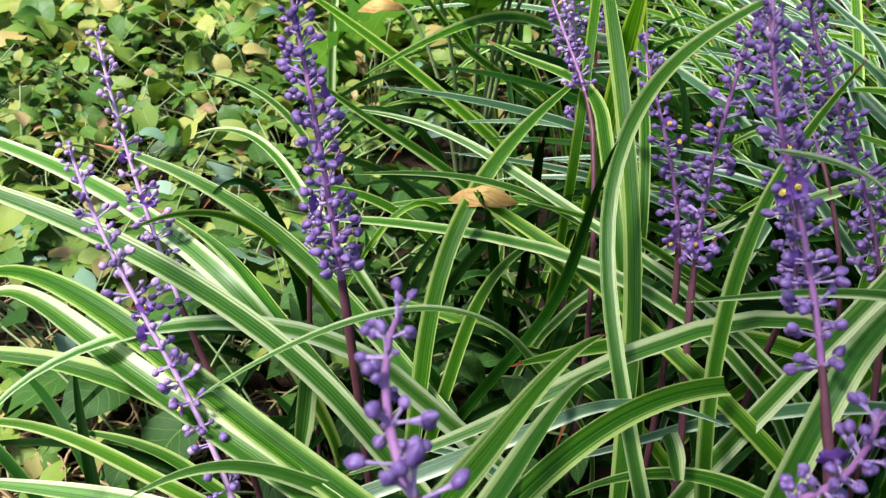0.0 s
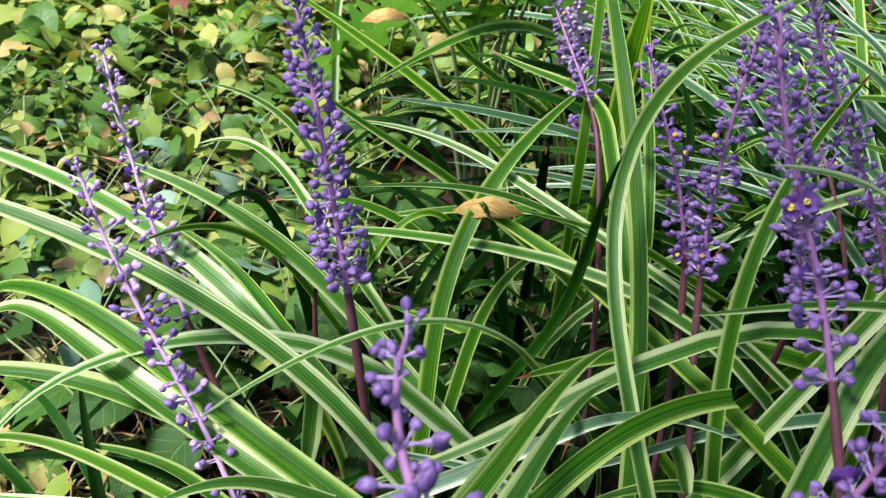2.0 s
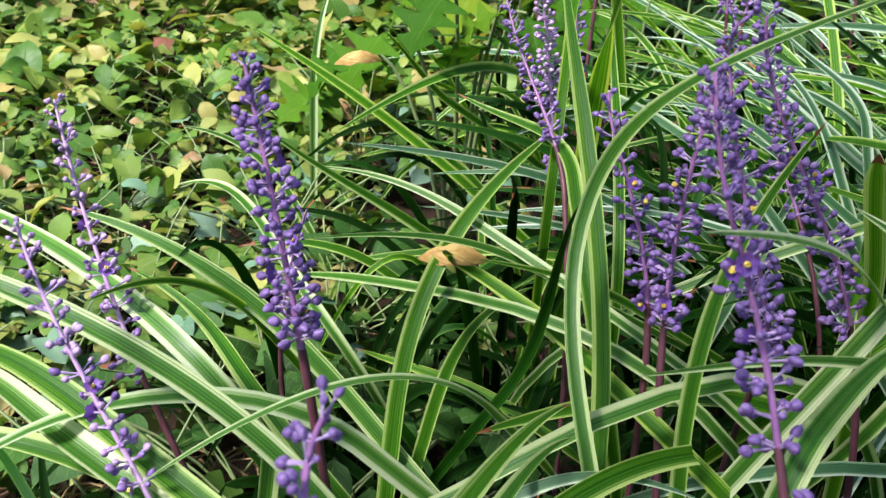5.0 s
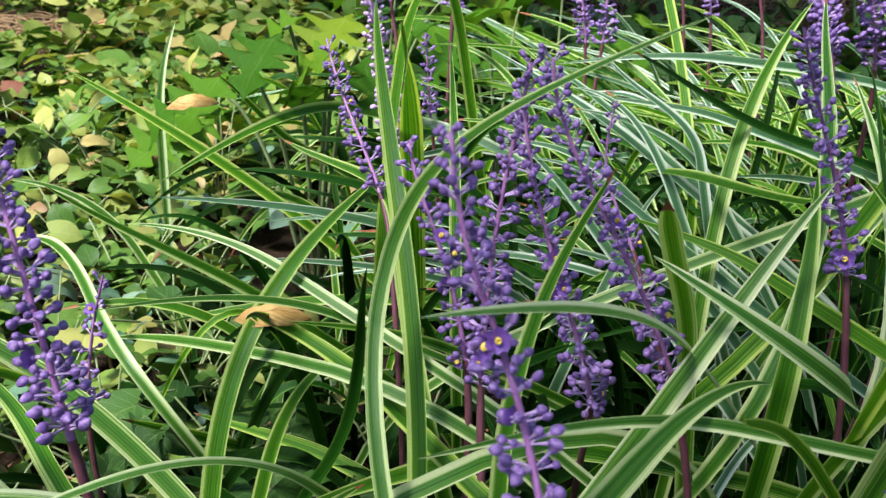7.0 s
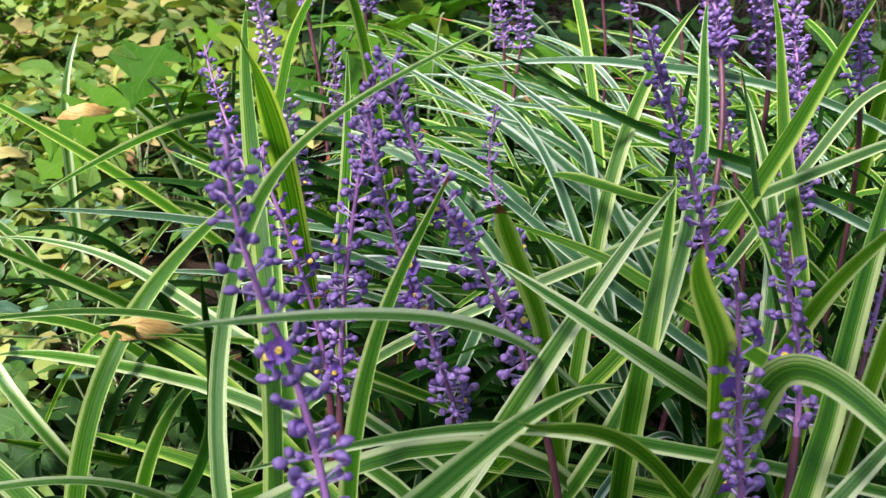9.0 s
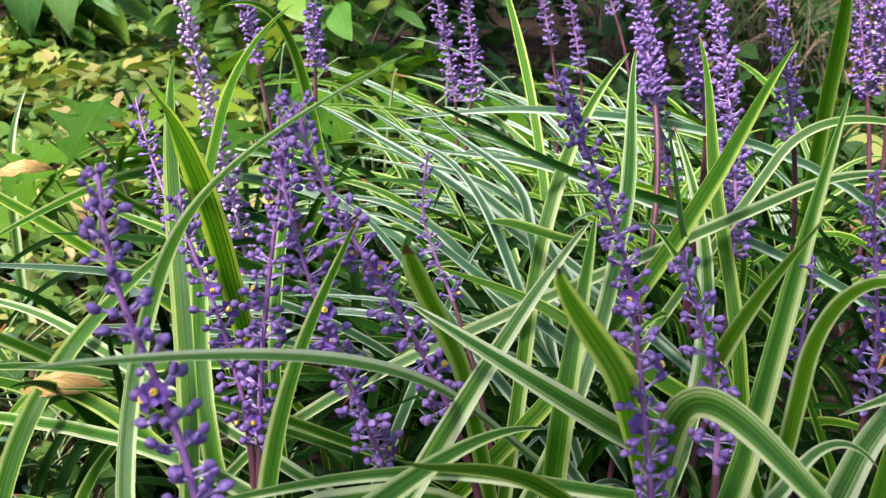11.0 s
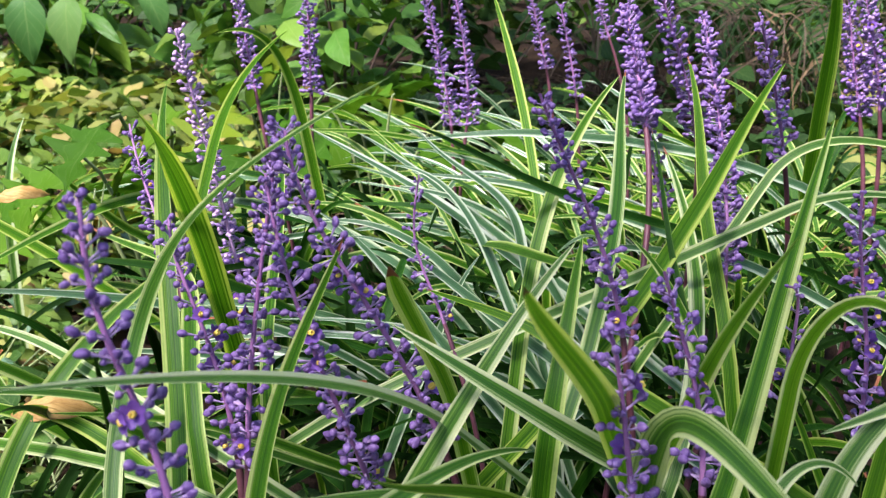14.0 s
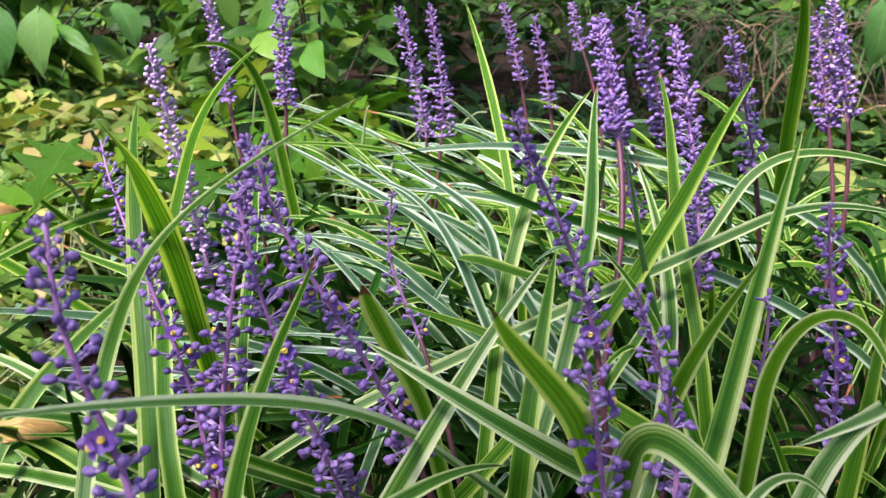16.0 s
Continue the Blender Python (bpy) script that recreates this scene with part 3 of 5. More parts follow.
spike((0.4564, 0.7264, 0.3027), (0.4520, 0.7219, 0.3547), (0.4278, 0.7182, 0.4037), (0.4036, 0.7135, 0.4542), 0.30, 1.43, 1.16, 0.02)
spike((0.5134, 0.6854, 0.3147), (0.4974, 0.6768, 0.3658), (0.4748, 0.6614, 0.4103), (0.4503, 0.6379, 0.4492), 0.20, 1.17, 1.09, 0.02)
spike((0.6925, 0.8786, 0.2938), (0.6858, 0.8839, 0.3465), (0.6702, 0.8916, 0.3990), (0.6512, 0.8996, 0.4500), 0.30, 1.56, 1.22, 0.04, 0.3)
spike((0.3898, 0.3875, 0.2909), (0.3996, 0.4116, 0.3292), (0.4071, 0.4205, 0.3563), (0.3922, 0.4094, 0.3604), 0.15, 0.75, 0.85, 0.11)
spike((0.4635, 0.4418, 0.2563), (0.4670, 0.4484, 0.3112), (0.4445, 0.4507, 0.3493), (0.4378, 0.4478, 0.3938), 0.05, 1.10, 1.05, 0.14)
spike((0.1429, 0.1700, 0.3415), (0.1522, 0.1688, 0.3496), (0.1571, 0.1702, 0.3605), (0.1569, 0.1740, 0.3733), 0.00, 1.30, 0.95, 0.12)
spike((0.6828, 0.8813, 0.2688), (0.6762, 0.8949, 0.3246), (0.6606, 0.9107, 0.3781), (0.6523, 0.9255, 0.4333), 0.35, 1.56, 1.22, 0.04)
spike((0.2409, 0.5234, 0.2783), (0.2267, 0.5511, 0.3082), (0.2159, 0.5537, 0.3131), (0.2236, 0.5576, 0.3618), 0.03, 0.90, 0.85, 0.03)
spike((0.2706, 1.0666, 0.2542), (0.2647, 1.0736, 0.3063), (0.2488, 1.0806, 0.3561), (0.2348, 1.0877, 0.4070), 0.05, 1.30, 1.17, 0.02)
spike((0.2868, 1.0468, 0.2601), (0.2910, 1.0525, 0.3112), (0.2805, 1.0584, 0.3606), (0.2686, 1.0644, 0.4115), 0.05, 1.30, 1.17, 0.02)
spike((0.3996, 1.1951, 0.3084), (0.3913, 1.2010, 0.3412), (0.3817, 1.2072, 0.3734), (0.3721, 1.2136, 0.4054), 0.00, 1.23, 1.11, 0.02)
spike((0.4395, 1.1766, 0.2759), (0.4328, 1.1818, 0.3147), (0.4202, 1.1875, 0.3525), (0.4111, 1.1933, 0.3916), 0.00, 1.04, 1.11, 0.02)
spike((0.4752, 1.1790, 0.3540), (0.4670, 1.1847, 0.3734), (0.4584, 1.1905, 0.3914), (0.4585, 1.1957, 0.4103), 0.00, 1.17, 1.11, 0.02)
spike((0.0503, 1.0495, 0.2448), (0.0378, 1.0614, 0.3012), (0.0297, 1.0733, 0.3583), (0.0168, 1.0839, 0.4138), 0.33, 1.43, 1.23, 0.02, 0.3)
spike((0.1134, 0.9741, 0.2801), (0.1137, 0.9801, 0.3285), (0.1112, 0.9854, 0.3770), (0.1094, 0.9898, 0.4256), 0.25, 1.43, 1.23, 0.02)

# ---- leaves that stand out ----
blade((0.1219, 0.3338, 0.2305), (0.1194, 0.4005, 0.3172), (0.0859, 0.4695, 0.3817), (0.0776, 0.5543, 0.4151), 10.5, LEAF)
blade((0.1277, 0.2708, 0.2253), (0.1045, 0.3040, 0.2867), (0.0929, 0.3657, 0.3038), (0.1032, 0.3827, 0.3438), 8.5, LEAF_PALE, facing=(0.0, -0.40, 0.88), more=((0.1152, 0.4025, 0.3903), (0.1509, 0.3573, 0.4268), (0.2092, 0.3290, 0.4679)))
blade((0.1290, 0.5851, 0.2852), (0.1270, 0.6320, 0.2965), (0.1229, 0.6778, 0.3165), (0.1181, 0.7215, 0.3452), 9, LEAF)
blade((0.1042, 0.5265, 0.3009), (0.1036, 0.4922, 0.3609), (0.1030, 0.4481, 0.4088), (0.1052, 0.3928, 0.4436), 16, LEAF_GREEN)
blade((0.2415, 0.3629, 0.3094), (0.2097, 0.3282, 0.3594), (0.1734, 0.2788, 0.3922), (0.1242, 0.2237, 0.4174), 8.5, LEAF_SUNLIT_CREAM, facing=(0.0, -0.45, 0.88))
blade((0.1608, 0.2989, 0.2045), (0.1432, 0.3415, 0.3173), (0.1764, 0.3737, 0.3532), (0.1919, 0.3639, 0.3996), 9, LEAF)
blade((0.2397, 0.3811, 0.3086), (0.2342, 0.3747, 0.3356), (0.2186, 0.3616, 0.3625), (0.2096, 0.3482, 0.3939), 10.5, LEAF_BRIGHT, tip="blunt", brown=1, facing=(-0.35, -0.72, 0.6))
blade((0.2836, 0.2992, 0.3640), (0.2740, 0.2795, 0.3890), (0.2498, 0.2562, 0.4189), (0.2393, 0.2180, 0.4480), 12.5, LEAF_BRIGHT, brown=1, facing=(0.43, -0.76, -0.485))
blade((0.2133, 0.3388, 0.2846), (0.2362, 0.3458, 0.3282), (0.2582, 0.3618, 0.3669), (0.2856, 0.3833, 0.3914), 11.5, LEAF_PALE)
blade((0.2800, 0.3620, 0.2390), (0.2694, 0.3379, 0.3089), (0.2835, 0.3731, 0.3513), (0.2994, 0.4333, 0.3741), 12, LEAF)
blade((0.2867, 0.5157, 0.2578), (0.2957, 0.5568, 0.3287), (0.3186, 0.6033, 0.3758), (0.3651, 0.6599, 0.4063), 11, LEAF)
blade((0.3299, 0.4937, 0.3533), (0.3429, 0.5390, 0.3760), (0.3474, 0.5862, 0.3959), (0.3617, 0.6325, 0.4152), 10, LEAF_PALE)
blade((0.3871, 0.4978, 0.2886), (0.4005, 0.5447, 0.3089), (0.4035, 0.5924, 0.3337), (0.3965, 0.6394, 0.3614), 11, LEAF_PALE)
blade((0.3622, 0.4718, 0.3338), (0.3574, 0.4939, 0.3562), (0.3603, 0.5149, 0.3799), (0.3551, 0.5358, 0.4015), 5, LEAF_PLAIN)
blade((0.3386, 0.3172, 0.3222), (0.3749, 0.3831, 0.3318), (0.4098, 0.4480, 0.3660), (0.4488, 0.5109, 0.4170), 11, LEAF)
blade((0.3337, 0.3454, 0.3489), (0.3356, 0.3314, 0.3851), (0.3345, 0.3063, 0.4120), (0.3260, 0.2785, 0.4376), 9, LEAF_BRIGHT)
blade((0.3022, 0.3049, 0.3314), (0.2996, 0.2914, 0.3929), (0.3041, 0.2423, 0.3842), (0.3162, 0.1919, 0.3858), 14, LEAF_PALE)
blade((0.3751, 0.3564, 0.3332), (0.3717, 0.3544, 0.3862), (0.3941, 0.3313, 0.4102), (0.3866, 0.2897, 0.3774), 9, LEAF_BRIGHT)
blade((0.2846, 0.3201, 0.2879), (0.2473, 0.3005, 0.3421), (0.2198, 0.2587, 0.3572), (0.2066, 0.2280, 0.3919), 8, LEAF_GREEN)
blade((0.2510, 0.3188, 0.3113), (0.2006, 0.3133, 0.3249), (0.1588, 0.2916, 0.3244), (0.1234, 0.2668, 0.3341), 7, LEAF_PALE)
blade((0.1747, 0.2363, 0.3430), (0.2025, 0.2862, 0.3251), (0.2351, 0.3333, 0.3271), (0.2700, 0.3552, 0.3081), 11, LEAF_PALE, spread=0.12)
blade((0.3582, 0.5912, 0.3278), (0.2925, 0.5682, 0.3503), (0.2500, 0.5438, 0.3875), (0.2148, 0.5018, 0.4085), 8, LEAF_PLAIN, brown=2)
blade((0.3021, 0.4413, 0.3547), (0.2868, 0.5041, 0.3293), (0.2777, 0.5733, 0.3171), (0.2627, 0.6328, 0.2834), 9.5, LEAF, root=False)
blade((0.2887, 0.4471, 0.3121), (0.2715, 0.4604, 0.3182), (0.2478, 0.4756, 0.3166), (0.2278, 0.4965, 0.3145), 10, LEAF_GREEN)
blade((0.3162, 0.3711, 0.2885), (0.2937, 0.3338, 0.3216), (0.2539, 0.3283, 0.3516), (0.2102, 0.3570, 0.3657), 15, LEAF_PALE, facing=(-0.1, -0.65, 0.75))
blade((0.4045, 0.5377, 0.3228), (0.4031, 0.5793, 0.3551), (0.4150, 0.6184, 0.3899), (0.4105, 0.6585, 0.4216), 10, LEAF_GREEN)
blade((0.3843, 0.5110, 0.3680), (0.4074, 0.5386, 0.3902), (0.4282, 0.5678, 0.4117), (0.4535, 0.5959, 0.4296), 11, LEAF_GREEN)
blade((0.3862, 0.7172, 0.3672), (0.3648, 0.6901, 0.3875), (0.3426, 0.6619, 0.4054), (0.3236, 0.6334, 0.4250), 10, LEAF_PLAIN)
blade((0.3390, 0.8503, 0.2776), (0.3336, 0.9084, 0.3274), (0.3211, 0.9668, 0.3758), (0.3057, 1.0252, 0.4238), 11, LEAF_GREEN)
blade((0.5847, 0.7985, 0.3311), (0.5724, 0.7802, 0.3905), (0.5678, 0.7592, 0.4463), (0.5374, 0.7462, 0.5019), 15, LEAF_GREEN)
blade((0.1336, 0.7916, 0.2915), (0.1178, 0.7973, 0.3711), (0.1072, 0.7887, 0.4242), (0.0639, 0.7515, 0.4111), 11, LEAF_GREEN)
blade((0.0867, 0.6171, 0.3582), (0.0865, 0.6636, 0.3796), (0.0967, 0.7090, 0.3998), (0.1209, 0.7517, 0.4157), 8, LEAF_GREEN)
blade((0.0322, 0.3638, 0.1605), (-0.0330, 0.4130, 0.1871), (-0.0813, 0.4132, 0.2742), (-0.1975, 0.4251, 0.2810), 13.5, LEAF_PALE)
blade((-0.0472, 0.3290, 0.2164), (-0.0489, 0.2661, 0.3315), (-0.1987, 0.4431, 0.2498), (-0.4428, 0.5679, 0.2055), 13.5, LEAF_SUNLIT_CREAM)
blade((-0.0821, 0.3981, 0.1923), (-0.1127, 0.4355, 0.1863), (-0.1406, 0.4687, 0.1952), (-0.1932, 0.4778, 0.2076), 12, LEAF)
blade((-0.0765, 0.4196, 0.2167), (-0.0886, 0.3921, 0.2683), (-0.0986, 0.3471, 0.3004), (-0.1020, 0.2906, 0.3178), 7, LEAF)
blade((0.0023, 0.2720, 0.2395), (-0.0504, 0.2856, 0.2970), (-0.1474, 0.3017, 0.3217), (-0.2490, 0.3126, 0.3226), 12.5, LEAF_PALE)
blade((0.0700, 0.3690, 0.2160), (0.0390, 0.3360, 0.2800), (-0.0040, 0.2830, 0.3050), (-0.0500, 0.2170, 0.2940), 7, LEAF_SUNLIT_CREAM, facing=(-0.35, -0.45, 0.85))
blade((0.0150, 0.3246, 0.2168), (-0.0512, 0.3184, 0.2900), (-0.1479, 0.2398, 0.2875), (-0.1256, 0.1920, 0.2721), 12.5, LEAF_SUNLIT_CREAM, facing=(-0.45, -0.35, 0.85))
blade((0.0735, 0.2089, 0.2825), (0.0970, 0.2463, 0.2850), (0.1236, 0.2782, 0.2797), (0.1582, 0.3037, 0.2666), 10.5, LEAF, tip="cut")
blade((0.2238, 0.4220, 0.2033), (0.1728, 0.4082, 0.2252), (0.1052, 0.3810, 0.2179), (0.0626, 0.3290, 0.2386), 13.5, LEAF, brown=1)
blade((0.0513, 0.1717, 0.3195), (0.0703, 0.2176, 0.3145), (0.0819, 0.2630, 0.3084), (0.1029, 0.3001, 0.2892), 10.5, LEAF, brown=1)
blade((0.0639, 0.2009, 0.2894), (0.0783, 0.2426, 0.2841), (0.0875, 0.2827, 0.2759), (0.1067, 0.3154, 0.2567), 9.5, LEAF_PALE)
blade((0.0120, 0.3766, 0.1842), (0.0110, 0.4174, 0.2569), (0.0293, 0.4649, 0.2864), (0.0855, 0.5283, 0.3179), 12, LEAF)
blade((0.1115, 0.3900, 0.2464), (0.0592, 0.4575, 0.2495), (0.0082, 0.4646, 0.2593), (0.0401, 0.3941, 0.2963), 11.5, LEAF_GREEN)
blade((0.0787, 0.4548, 0.2584), (0.0401, 0.4423, 0.2853), (0.0020, 0.4156, 0.2954), (-0.0336, 0.3818, 0.3052), 6, LEAF_PALE)
blade((0.1475, 0.4719, 0.2256), (0.1153, 0.4548, 0.2538), (0.0817, 0.4302, 0.2731), (0.0518, 0.4025, 0.2918), 7.5, LEAF)
blade((0.0677, 0.3896, 0.2045), (0.0959, 0.3883, 0.2561), (0.0882, 0.3771, 0.3102), (0.0971, 0.3506, 0.3562), 7.5, LEAF_PLAIN)
blade((0.0223, 0.4175, 0.1343), (0.0322, 0.4352, 0.1831), (0.0370, 0.4503, 0.2224), (0.0833, 0.4633, 0.2403), 10, LEAF)
blade((-0.1097, 0.5371, 0.2039), (-0.1622, 0.6217, 0.1961), (-0.2149, 0.6955, 0.1745), (-0.2858, 0.7446, 0.1273), 10, LEAF_PALE)
blade((-0.1606, 0.7411, 0.1251), (-0.1862, 0.7479, 0.1698), (-0.2223, 0.7406, 0.1966), (-0.2633, 0.7199, 0.2048), 9, LEAF_PALE)
blade((0.0355, 0.6779, 0.1785), (-0.0287, 0.6810, 0.2339), (-0.0996, 0.6833, 0.2786), (-0.1763, 0.6905, 0.3163), 10.5, LEAF_GREEN)
blade((0.0991, 0.4829, 0.3014), (0.0924, 0.5291, 0.3224), (0.0609, 0.5477, 0.3057), (0.0161, 0.5715, 0.3182), 11, LEAF)
blade((-0.0071, 0.7462, 0.2398), (-0.0298, 0.7284, 0.2607), (-0.0424, 0.7164, 0.2942), (-0.0616, 0.6951, 0.3187), 10, LEAF)
blade((0.0440, 0.7476, 0.2769), (0.0103, 0.7029, 0.3028), (-0.0275, 0.6458, 0.2948), (-0.0736, 0.5881, 0.2742), 10.5, LEAF)
blade((-0.1740, 0.8660, 0.1950), (-0.1730, 0.8680, 0.2400), (-0.1680, 0.8800, 0.2750), (-0.1610, 0.9050, 0.3000), 10.5, LEAF_SUNLIT_CREAM)
blade((0.0722, 0.4754, 0.1303), (0.0359, 0.4952, 0.1336), (-0.0047, 0.5081, 0.1282), (-0.0455, 0.5237, 0.1268), 11.5, LEAF_GREEN, brown=1)
blade((0.0468, 0.5876, 0.0098), (-0.0034, 0.5512, 0.0707), (-0.0392, 0.5016, 0.1247), (-0.0617, 0.4490, 0.1825), 11, LEAF)
blade((0.0417, 0.4325, 0.2470), (-0.0253, 0.4811, 0.2197), (-0.0821, 0.5322, 0.1854), (-0.1277, 0.5844, 0.1417), 9, LEAF_PALE)
blade((0.0221, 0.4886, 0.2452), (-0.0090, 0.4755, 0.2785), (-0.0482, 0.4583, 0.3031), (-0.0823, 0.4472, 0.3374), 8, LEAF)
blade((0.0389, 0.4729, 0.2765), (0.0079, 0.4951, 0.2820), (-0.0269, 0.5082, 0.2856), (-0.0678, 0.5089, 0.2829), 8, LEAF_PALE)
blade((-0.0773, 0.2582, 0.2751), (-0.1326, 0.2831, 0.2903), (-0.1844, 0.3030, 0.2942), (-0.2120, 0.3032, 0.2456), 14, LEAF)
blade((-0.0908, 0.2535, 0.2702), (-0.1427, 0.2741, 0.2801), (-0.1761, 0.3036, 0.2891), (-0.2101, 0.2915, 0.2354), 14, LEAF_PALE)
blade((0.0013, 0.2484, 0.2212), (-0.0740, 0.2634, 0.2499), (-0.1452, 0.2759, 0.2721), (-0.2179, 0.2536, 0.2484), 13, LEAF)
blade((-0.0941, 0.2672, 0.1852), (-0.1382, 0.2724, 0.1998), (-0.1770, 0.2812, 0.2161), (-0.2236, 0.2583, 0.1962), 9, LEAF_BRIGHT)
blade((-0.1100, 0.3252, 0.1279), (-0.1361, 0.3315, 0.1414), (-0.1660, 0.3293, 0.1459), (-0.1976, 0.3232, 0.1467), 9, LEAF)
blade((0.0002, 0.2259, 0.2489), (-0.0250, 0.2188, 0.2664), (-0.0389, 0.2102, 0.2803), (-0.0608, 0.1870, 0.2756), 11, LEAF_PALE)
blade((0.0423, 0.4783, 0.1991), (0.0371, 0.4689, 0.2409), (0.0302, 0.4340, 0.2801), (0.0346, 0.3924, 0.2984), 9, LEAF_PLAIN)
blade((-0.0857, 0.2238, 0.2250), (-0.1189, 0.2289, 0.2205), (-0.1518, 0.2311, 0.2124), (-0.1852, 0.2351, 0.2054), 12, LEAF_SUNLIT_CREAM)
blade((-0.0348, 0.2900, 0.1881), (-0.0345, 0.2989, 0.2016), (-0.0348, 0.3077, 0.2150), (-0.0355, 0.3165, 0.2286), 11, LEAF_PALE, tip="cut", root=False)
blade((0.0799, 0.3053, 0.2447), (0.0523, 0.2915, 0.2292), (0.0227, 0.2804, 0.2178), (-0.0084, 0.2701, 0.2077), 10, LEAF_PALE)
blade((0.1784, 0.2805, 0.2265), (0.1499, 0.2846, 0.2364), (0.1214, 0.2793, 0.2343), (0.0948, 0.2665, 0.2226), 11, LEAF)
blade((0.1412, 0.2723, 0.2377), (0.1396, 0.2758, 0.2435), (0.1371, 0.2790, 0.2489), (0.1338, 0.2821, 0.2541), 9, LEAF_PALE, tip="cut", root=False, keel=0.8)
blade((0.0891, 0.2707, 0.2652), (0.1100, 0.2797, 0.2744), (0.1338, 0.2811, 0.2734), (0.1589, 0.2777, 0.2665), 8.5, LEAF_SHEEN)
blade((0.1821, 0.3526, 0.2064), (0.1491, 0.3448, 0.2006), (0.1200, 0.3313, 0.1871), (0.0862, 0.3238, 0.1814), 8.5, LEAF_SHEEN)
blade((0.0639, 0.2953, 0.1989), (0.0449, 0.3001, 0.2108), (0.0216, 0.2927, 0.2078), (-0.0035, 0.2941, 0.2161), 8.5, LEAF_SHEEN)
blade((0.2621, 0.6346, 0.3006), (0.2267, 0.6464, 0.3251), (0.1856, 0.6552, 0.3414), (0.1454, 0.6651, 0.3607), 8.5, LEAF_SHEEN)
blade((0.2464, 0.6627, 0.3140), (0.2249, 0.6700, 0.3291), (0.2021, 0.6767, 0.3425), (0.1781, 0.6827, 0.3541), 8.5, LEAF_SHEEN)
blade((0.2595, 0.5736, 0.2736), (0.2307, 0.5898, 0.3057), (0.1947, 0.5996, 0.3214), (0.1525, 0.5996, 0.3132), 8.5, LEAF_SHEEN)
blade((0.2793, 0.5440, 0.2681), (0.2415, 0.5590, 0.2907), (0.2145, 0.5748, 0.3162), (0.1766, 0.5784, 0.3122), 8.5, LEAF_SHEEN)
blade((0.3186, 0.6417, 0.3234), (0.2863, 0.6462, 0.3325), (0.2516, 0.6467, 0.3306), (0.2164, 0.6496, 0.3348), 8.5, LEAF_SHEEN)
blade((0.3233, 0.7164, 0.3472), (0.2833, 0.7182, 0.3482), (0.2433, 0.7175, 0.3422), (0.2030, 0.7167, 0.3356), 8.5, LEAF_SHEEN)
blade((0.2831, 0.5837, 0.2734), (0.2637, 0.6079, 0.3162), (0.2437, 0.6275, 0.3463), (0.2044, 0.6354, 0.3433), 8.5, LEAF_SHEEN)
blade((0.2944, 0.5989, 0.3051), (0.2882, 0.6136, 0.3402), (0.2482, 0.6175, 0.3418), (0.2231, 0.6305, 0.3711), 8.5, LEAF_SHEEN)
blade((0.3085, 0.6052, 0.2857), (0.2883, 0.6161, 0.3177), (0.2506, 0.6204, 0.3300), (0.2048, 0.6217, 0.3332), 8.5, LEAF_SHEEN)
blade((0.2474, 0.5602, 0.2756), (0.2517, 0.5643, 0.2860), (0.2576, 0.5680, 0.2955), (0.2650, 0.5712, 0.3042), 8.5, LEAF_SHEEN)
blade((0.2366, 0.5469, 0.2576), (0.2097, 0.5622, 0.2847), (0.1892, 0.5780, 0.3130), (0.1577, 0.5877, 0.3259), 8.5, LEAF_SHEEN)
blade((0.3578, 0.2838, 0.3422), (0.3734, 0.2972, 0.3818), (0.4072, 0.2892, 0.3871), (0.3529, 0.2907, 0.3622), 13, LEAF_PALE)
blade((0.3317, 0.2691, 0.3573), (0.3397, 0.2740, 0.3658), (0.3493, 0.2743, 0.3661), (0.3566, 0.2701, 0.3573), 11, LEAF_PALE)
blade((0.4015, 0.3265, 0.3162), (0.4086, 0.3371, 0.3441), (0.4145, 0.3481, 0.3722), (0.4192, 0.3596, 0.4004), 9, LEAF_GREEN)
blade((0.3612, 0.4116, 0.3106), (0.3525, 0.4232, 0.3353), (0.3421, 0.4338, 0.3577), (0.3226, 0.4422, 0.3717), 9, LEAF)
blade((0.4394, 0.5318, 0.3516), (0.4725, 0.5359, 0.3680), (0.5088, 0.5334, 0.3691), (0.5455, 0.5250, 0.3558), 9, LEAF_PALE)
blade((0.4604, 0.6097, 0.3435), (0.4868, 0.6244, 0.3856), (0.5395, 0.6153, 0.3814), (0.6034, 0.5934, 0.3582), 8, LEAF_PALE)
blade((0.4310, 0.4145, 0.2510), (0.4233, 0.4240, 0.2694), (0.4185, 0.4317, 0.2868), (0.4047, 0.4365, 0.2954), 7, LEAF_GREEN)

# ---- the lower and inner leaves of the clumps ----
fill_rng = random.Random(21)


